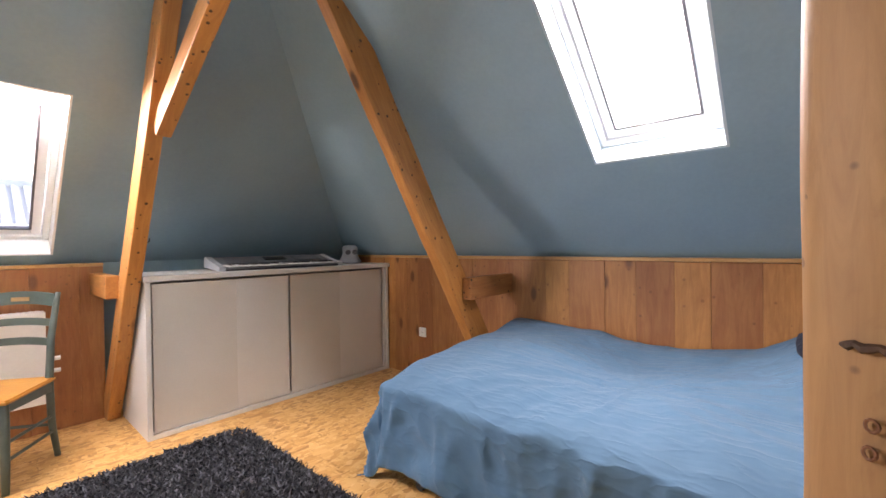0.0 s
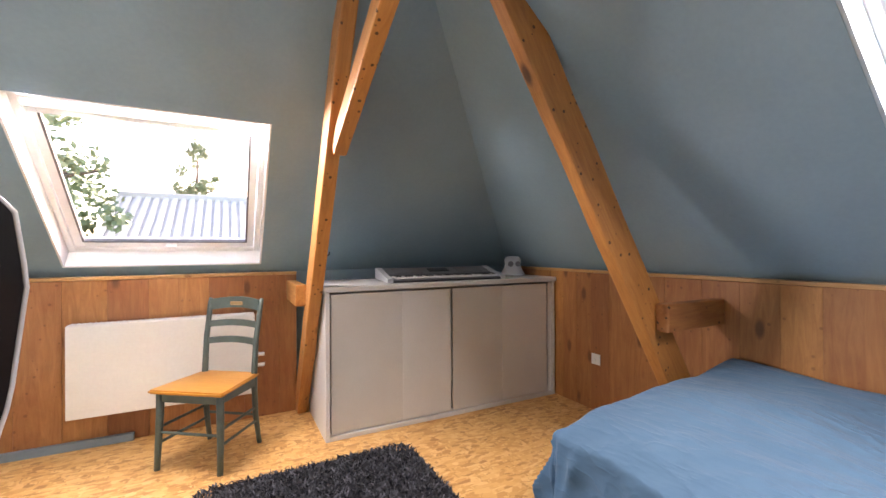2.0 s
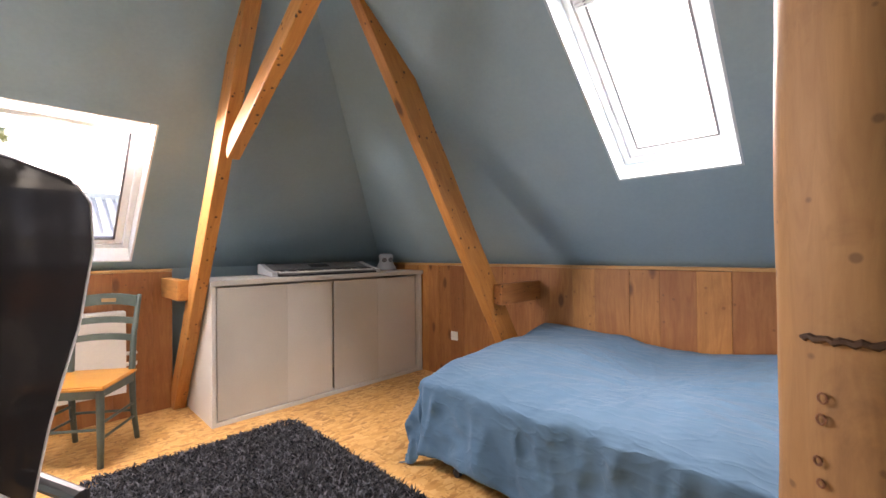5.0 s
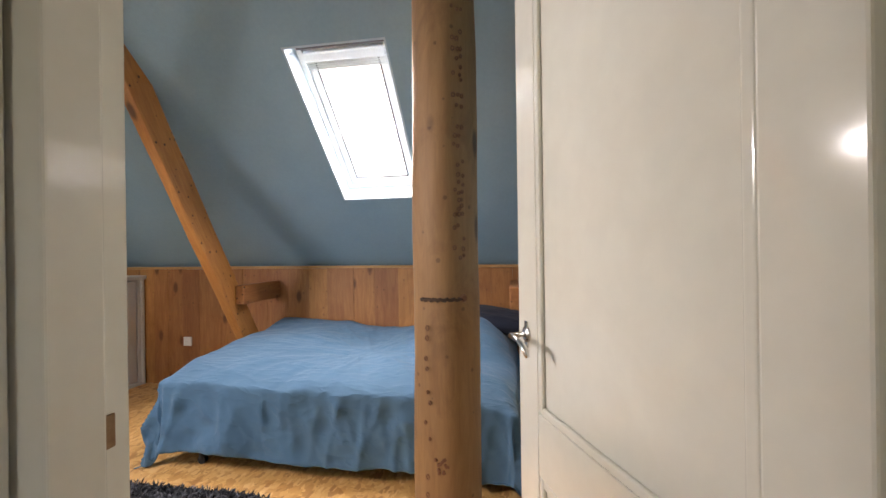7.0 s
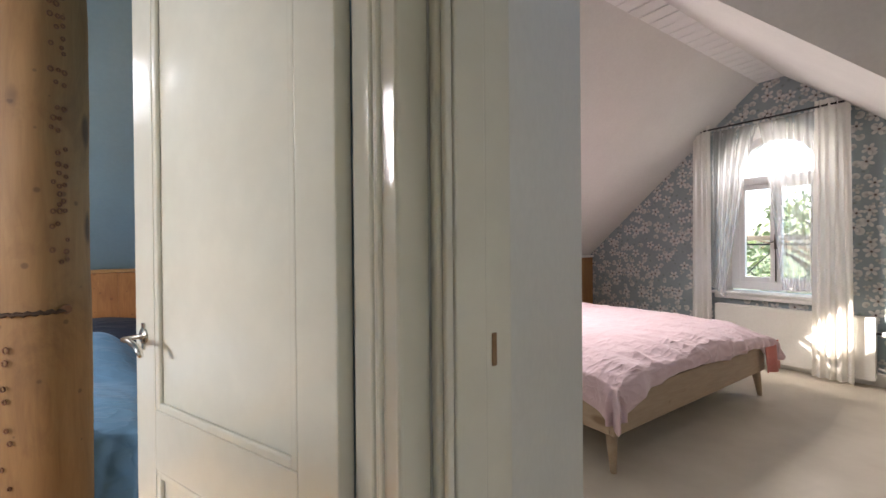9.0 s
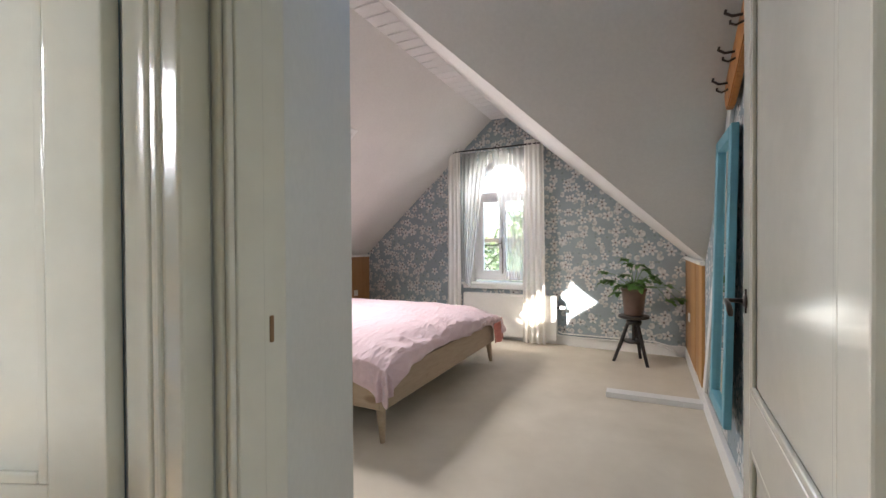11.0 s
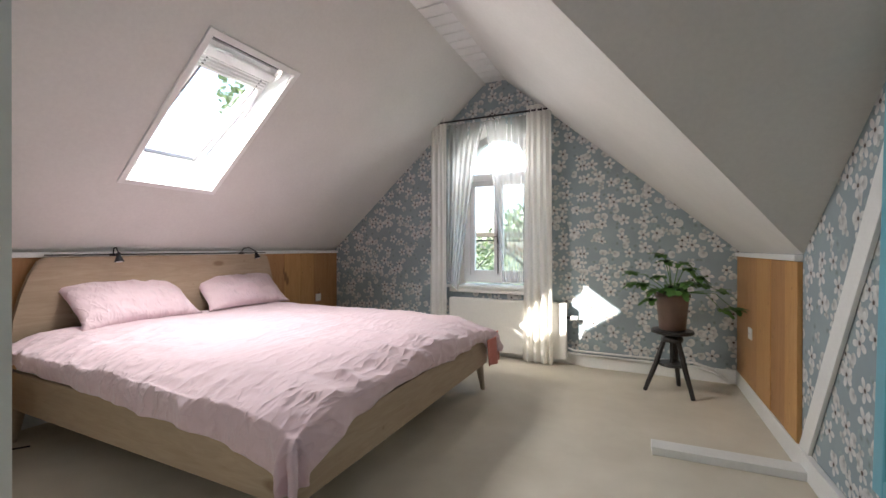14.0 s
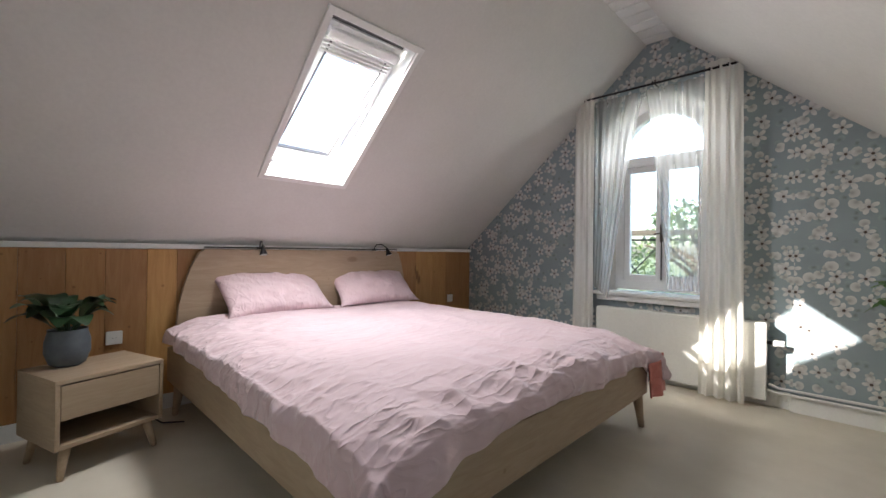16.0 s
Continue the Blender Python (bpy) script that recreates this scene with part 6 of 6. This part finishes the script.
# ---- bedroom: radiator, pipes and loose things ----
radiator("radiator", "white panel radiator below the gable window", 0.51, 1.76, YG + 0.115, YG + 0.03, 0.06, 0.605, (0.455, (0.46,), RADIATOR))
vl = thing("thermostat_valve", "white thermostat knob on a dark radiator valve", "valve")
part("knob", tube([(0.415, YG + 0.07, 0.47), (0.475, YG + 0.07, 0.47)], [0.022, 0.019], 16), TRIM_WHITE, vl)
part("valve_body", tube([(0.475, YG + 0.07, 0.47), (0.512, YG + 0.07, 0.47)], 0.013, 12), BLACK, vl)
pp = thing("heating_pipe", "pair of white heating pipes along the skirting", "pipe")
for z, x1, y in ((0.155, 0.50, 0.075), (0.125, 0.53, 0.085)):
    part("pipe", tube([(x1, YG + y, z + 0.02), (x1 - 0.06, YG + y, z), (-0.55, YG + y, z), (-0.70, YG + y + 0.02, z - 0.03), (-0.80, YG + y + 0.09, z - 0.09 if z < 0.14 else 0.045)], 0.009, 10), TRIM_WHITE, pp, smooth=True)

pl = thing("floor_plank", "white painted plank lying on the carpet", "plank", at=pose(-0.53, -3.47, 0.0025, 0, 0, 2))
part("board", block(-0.345, 0.345, -0.055, 0.055, 0, 0.045, 0.004), TRIM_WHITE, pl)
pl.children[0]["label"] = "white painted board"

st = thing("stool", "black turned wooden stool with a screw seat", "stool", at=pose(-0.365, -4.60, 0.002))
part("seat", lathe([(0.02, 0.47), (0.14, 0.47), (0.155, 0.478), (0.155, 0.49), (0.148, 0.50), (0.02, 0.502)], 36), BLACK_WOOD, st)
part("hub", lathe([(0.02, 0.40), (0.075, 0.405), (0.08, 0.43), (0.07, 0.455), (0.03, 0.47)], 24), BLACK_WOOD, st)
part("screw", tube([(0, 0, 0.22), (0, 0, 0.42)], 0.018, 12), BLACK_WOOD, st)
part("lower_disc", lathe([(0.02, 0.215), (0.10, 0.215), (0.105, 0.225), (0.10, 0.235), (0.02, 0.236)], 28), BLACK_WOOD, st)
for k in range(3):
    a = k * math.tau / 3 + 0.2
    part("leg", tube([(0.20 * math.cos(a), 0.20 * math.sin(a), 0.0), (0.12 * math.cos(a), 0.12 * math.sin(a), 0.22), (0.055 * math.cos(a), 0.055 * math.sin(a), 0.43)], [0.016, 0.020, 0.018], 12), BLACK_WOOD, st)


def lobed_plant(at):
    p = thing("potted_plant", "green lobed-leaf plant in a brown pot on the stool", "potted plant", at=at)
    part("pot", lathe([(0.088, 0.0), (0.094, 0.004), (0.118, 0.255), (0.128, 0.26), (0.128, 0.285), (0.118, 0.285), (0.114, 0.26), (0.03, 0.25)], 36), POT_BROWN, p, "tapered brown pot", True)
    part("soil", lathe([(0.002, 0.249), (0.113, 0.249), (0.113, 0.255), (0.002, 0.262)], 20), SOIL, p)
    rnd = random.Random(4)
    tips = [(-0.10, 0.05, 0.535), (0.08, 0.04, 0.48), (-0.29, 0.05, 0.41), (-0.30, -0.04, 0.33), (-0.17, 0.10, 0.24), (-0.22, 0.10, 0.34), (-0.10, -0.08, 0.39), (0.19, 0.05, 0.39), (0.11, 0.12, 0.36), (0.06, -0.10, 0.33), (0.32, 0.04, 0.31), (0.33, 0.10, 0.19), (0.42, -0.03, 0.19), (-0.06, 0.02, 0.49), (0.13, -0.05, 0.44), (-0.02, 0.12, 0.33), (0.05, 0.16, 0.31), (0.22, -0.12, 0.34), (-0.12, 0.15, 0.31)]
    for x, y, z in tips:
        x, z = -1.06 * x, 0.25 + (z - 0.25) * 1.2
        bm = bmesh.new()
        out = Vector((x, y, 0)).normalized()
        b0 = Vector((x, y, z)) - 0.03 * out
        tube([(0, 0, 0.25), (b0.x * 0.3, b0.y * 0.3, max(0.30, 0.25 + (z - 0.25) * 0.5)), (b0.x * 0.7, b0.y * 0.7, max(0.315, 0.25 + (z - 0.25) * 0.95) if z > 0.22 else 0.30), tuple(b0)], [0.004, 0.0035, 0.003, 0.002], 6, bm)
        out = Vector((x, y, 0)).normalized()
        for k in range(7):
            a = (k - 3) * 0.55
            d = Vector((out.x * math.cos(a) - out.y * math.sin(a), out.x * math.sin(a) + out.y * math.cos(a), rnd.uniform(-0.75, 0.15)))
            ln = (0.085 if k == 3 else 0.075 - 0.010 * abs(k - 3)) * rnd.uniform(0.8, 1.15)
            leaf_blade(bm, b0, b0 + d * ln * 1.25, 0.042, 0.010, 1.5)
        part("leaf", bm, LEAF, p, smooth=True)
    return p


lobed_plant(pose(-0.365, -4.60, 0.5045))

# mirror
mr = thing("wall_mirror", "tall mirror in a turquoise painted frame on the papered wall", "mirror", at=pose(XW + 0.045, -2.44, 0.345, 0, -1.2, 0))
MW, MH, MF = 0.49, 1.50, 0.066
for q in ((-MW / 2, -MW / 2 + MF, 0, MH), (MW / 2 - MF, MW / 2, 0, MH), (-MW / 2 + MF, MW / 2 - MF, 0, MF), (-MW / 2 + MF, MW / 2 - MF, MH - MF, MH)):
    part("frame_bar", block(0.0, 0.035, q[0], q[1], q[2], q[3], 0.008, 3), TEAL, mr)
part("glass", block(0.004, 0.012, -MW / 2 + MF - 0.004, MW / 2 - MF + 0.004, MF - 0.004, MH - MF + 0.004), MIRROR, mr, "silvered mirror glass")
ck = thing("coat_rack", "carved brown wooden coat rack with iron hooks", "coat rack", at=pose(XW + 0.03, -2.05, 2.06, 24, 0, 0))
bm = prism([(-0.30, 0.0), (-0.24, -0.02), (0.30, 0.0), (0.32, 0.08), (0.28, 0.15), (-0.26, 0.14), (-0.31, 0.09)], -0.012, 0.022, "x")
bmesh.ops.bevel(bm, geom=bm.edges[:], offset=0.006, segments=2, affect="EDGES")
part("board", bm, BEAM, ck)
for y in (-0.2, 0.0, 0.2):
    part("hook", tube([(0.022, y, 0.09), (0.06, y, 0.09), (0.085, y, 0.115), (0.08, y, 0.13)], 0.006, 8), DARK_METAL, ck)
    part("hook", tube([(0.022, y, 0.05), (0.05, y, 0.035), (0.07, y, 0.05), (0.068, y, 0.065)], 0.005, 8), DARK_METAL, ck)
socket("light_switch", "white square switch on the side boards", pose(XW + 0.024, -4.57, 0.52, 0, 0, 90))


# ---- outside ----
GZ = -3.2
bm = block(-400, 400, -400, 400, GZ - 0.3, GZ)
struct("ground", bm, ASPHALT, "green and grey garden ground far below the windows", "ground")


def tree(at, height, spread, seed, mt):
    """A tree: trunk, limbs and a crown of leaf clumps with gaps."""
    t = thing("tree", "leafy green garden tree seen through a window", "tree", "garden trees", at)
    rnd = random.Random(seed)
    bm = tube([(0, 0, 0), (0.05, 0.03, height * 0.3), (-0.05, 0.05, height * 0.65), (0, 0, height * 0.9)], [0.22, 0.17, 0.09, 0.03], 10)
    for k in range(9):
        a, z = rnd.uniform(0, math.tau), rnd.uniform(0.3, 0.75) * height
        r = spread * rnd.uniform(0.5, 0.85)
        tube([(0, 0, z), (r * 0.5 * math.cos(a), r * 0.5 * math.sin(a), z + r * 0.35), (r * math.cos(a), r * math.sin(a), z + r * 0.5)], [0.08, 0.05, 0.02], 6, bm)
    part("trunk", bm, BARK, t)
    vs, fs = [], []
    for c in range(60):
        a, q = rnd.uniform(0, math.tau), rnd.uniform(-1, 1)
        f = math.sqrt(max(0, 1 - q * q)) * rnd.uniform(0.45, 1.0)
        cx, cy, cz = spread * f * math.cos(a), spread * f * math.sin(a), height * (0.62 + 0.36 * q)
        cr = spread * rnd.uniform(0.16, 0.32)
        for _ in range(70):
            d = Vector((rnd.gauss(0, 1), rnd.gauss(0, 1), rnd.gauss(0, 1))).normalized() * cr * rnd.uniform(0.5, 1.0)
            p = Vector((cx, cy, cz)) + d
            u = Vector((rnd.uniform(-1, 1), rnd.uniform(-1, 1), rnd.uniform(-1, 1))).normalized()
            w = u.orthogonal().normalized()
            s = rnd.uniform(0.05, 0.11)
            k = len(vs)
            vs += [tuple(p - u * s), tuple(p + w * s * 0.6), tuple(p + u * s), tuple(p - w * s * 0.6)]
            fs.append((k, k + 1, k + 2, k + 3))
    me = bpy.data.meshes.new("crown")
    me.from_pydata(vs, [], fs)
    me.materials.append(mt)
    o = tagged(new("crown", me), kind="stuff")
    o.parent = t
    return t


FOLIAGE = surface("garden_foliage", (0.09, 0.14, 0.06), (0.16, 0.215, 0.11), 0.8, 0.6, 20, 0.0)
tree(pose(-2.6, 11.2, GZ), 8.2, 1.7, 1, FOLIAGE)
tree(pose(-0.4, 22.0, GZ), 9.4, 0.9, 2, FOLIAGE)
tree(pose(3.4, -16.0, GZ), 5.9, 2.2, 3, FOLIAGE)
tree(pose(0.6, -22.0, GZ), 6.4, 2.4, 4, FOLIAGE)
tree(pose(8.0, -8.5, GZ), 9.0, 1.7, 5, FOLIAGE)

# neighbour's outbuilding with a ribbed roof
nb = thing("neighbour_house", "low brick building with a ribbed grey roof", "house")
part("wall", block(-1.4, 9.6, 10.2, 16.8, GZ, 0.6), BRICK, nb)
bm = bmesh.new()
n = 60
w = 11.4 / n
for i in range(n):
    x0 = -1.6 + i * w
    prism([(9.7, 0.50), (13.5, 2.62), (13.5, 2.70), (9.7, 0.58)], x0, x0 + w * 0.62, "x", bm)
    prism([(9.72, 0.44), (13.5, 2.56), (13.5, 2.64), (9.72, 0.52)], x0 + w * 0.62, x0 + w, "x", bm)
part("roof", bm, ROOF_TILE, nb)
part("ridge", block(-1.6, 9.8, 13.4, 13.65, 2.58, 2.76, 0.03), ROOF_TILE, nb)
part("gable", prism([(10.2, 0.55), (16.8, 0.55), (13.5, 2.4)], -1.4, 9.6, "x"), BRICK, nb)

# balcony railing in front of the gable window
rl = thing("balcony_railing", "dark iron balcony railing with crossed bars and pale handrail", "railing")
yb = YG - 1.1
part("slab", block(0.3, 2.3, YG - 1.2, YG - 0.32, 0.35, 0.47), ROOF_TILE, rl)
part("handrail", block(0.3, 2.3, yb - 0.05, yb + 0.05, 1.30, 1.36, 0.008), OAK, rl)
for x in (0.35, 0.95, 1.55, 2.15):
    part("post", block(x - 0.012, x + 0.012, yb - 0.012, yb + 0.012, 0.47, 1.30), BLACK, rl)
for x in (0.35, 0.95, 1.55):
    for a, b in ((0.58, 1.24), (1.24, 0.58)):
        part("cross_bar", tube([(x, yb, a), (x + 0.6, yb, b)], 0.008, 6), BLACK, rl)
part("lower_rail", block(0.35, 2.15, yb - 0.008, yb + 0.008, 0.56, 0.58), BLACK, rl)
part("upper_rail", block(0.35, 2.15, yb - 0.008, yb + 0.008, 1.24, 1.26), BLACK, rl)
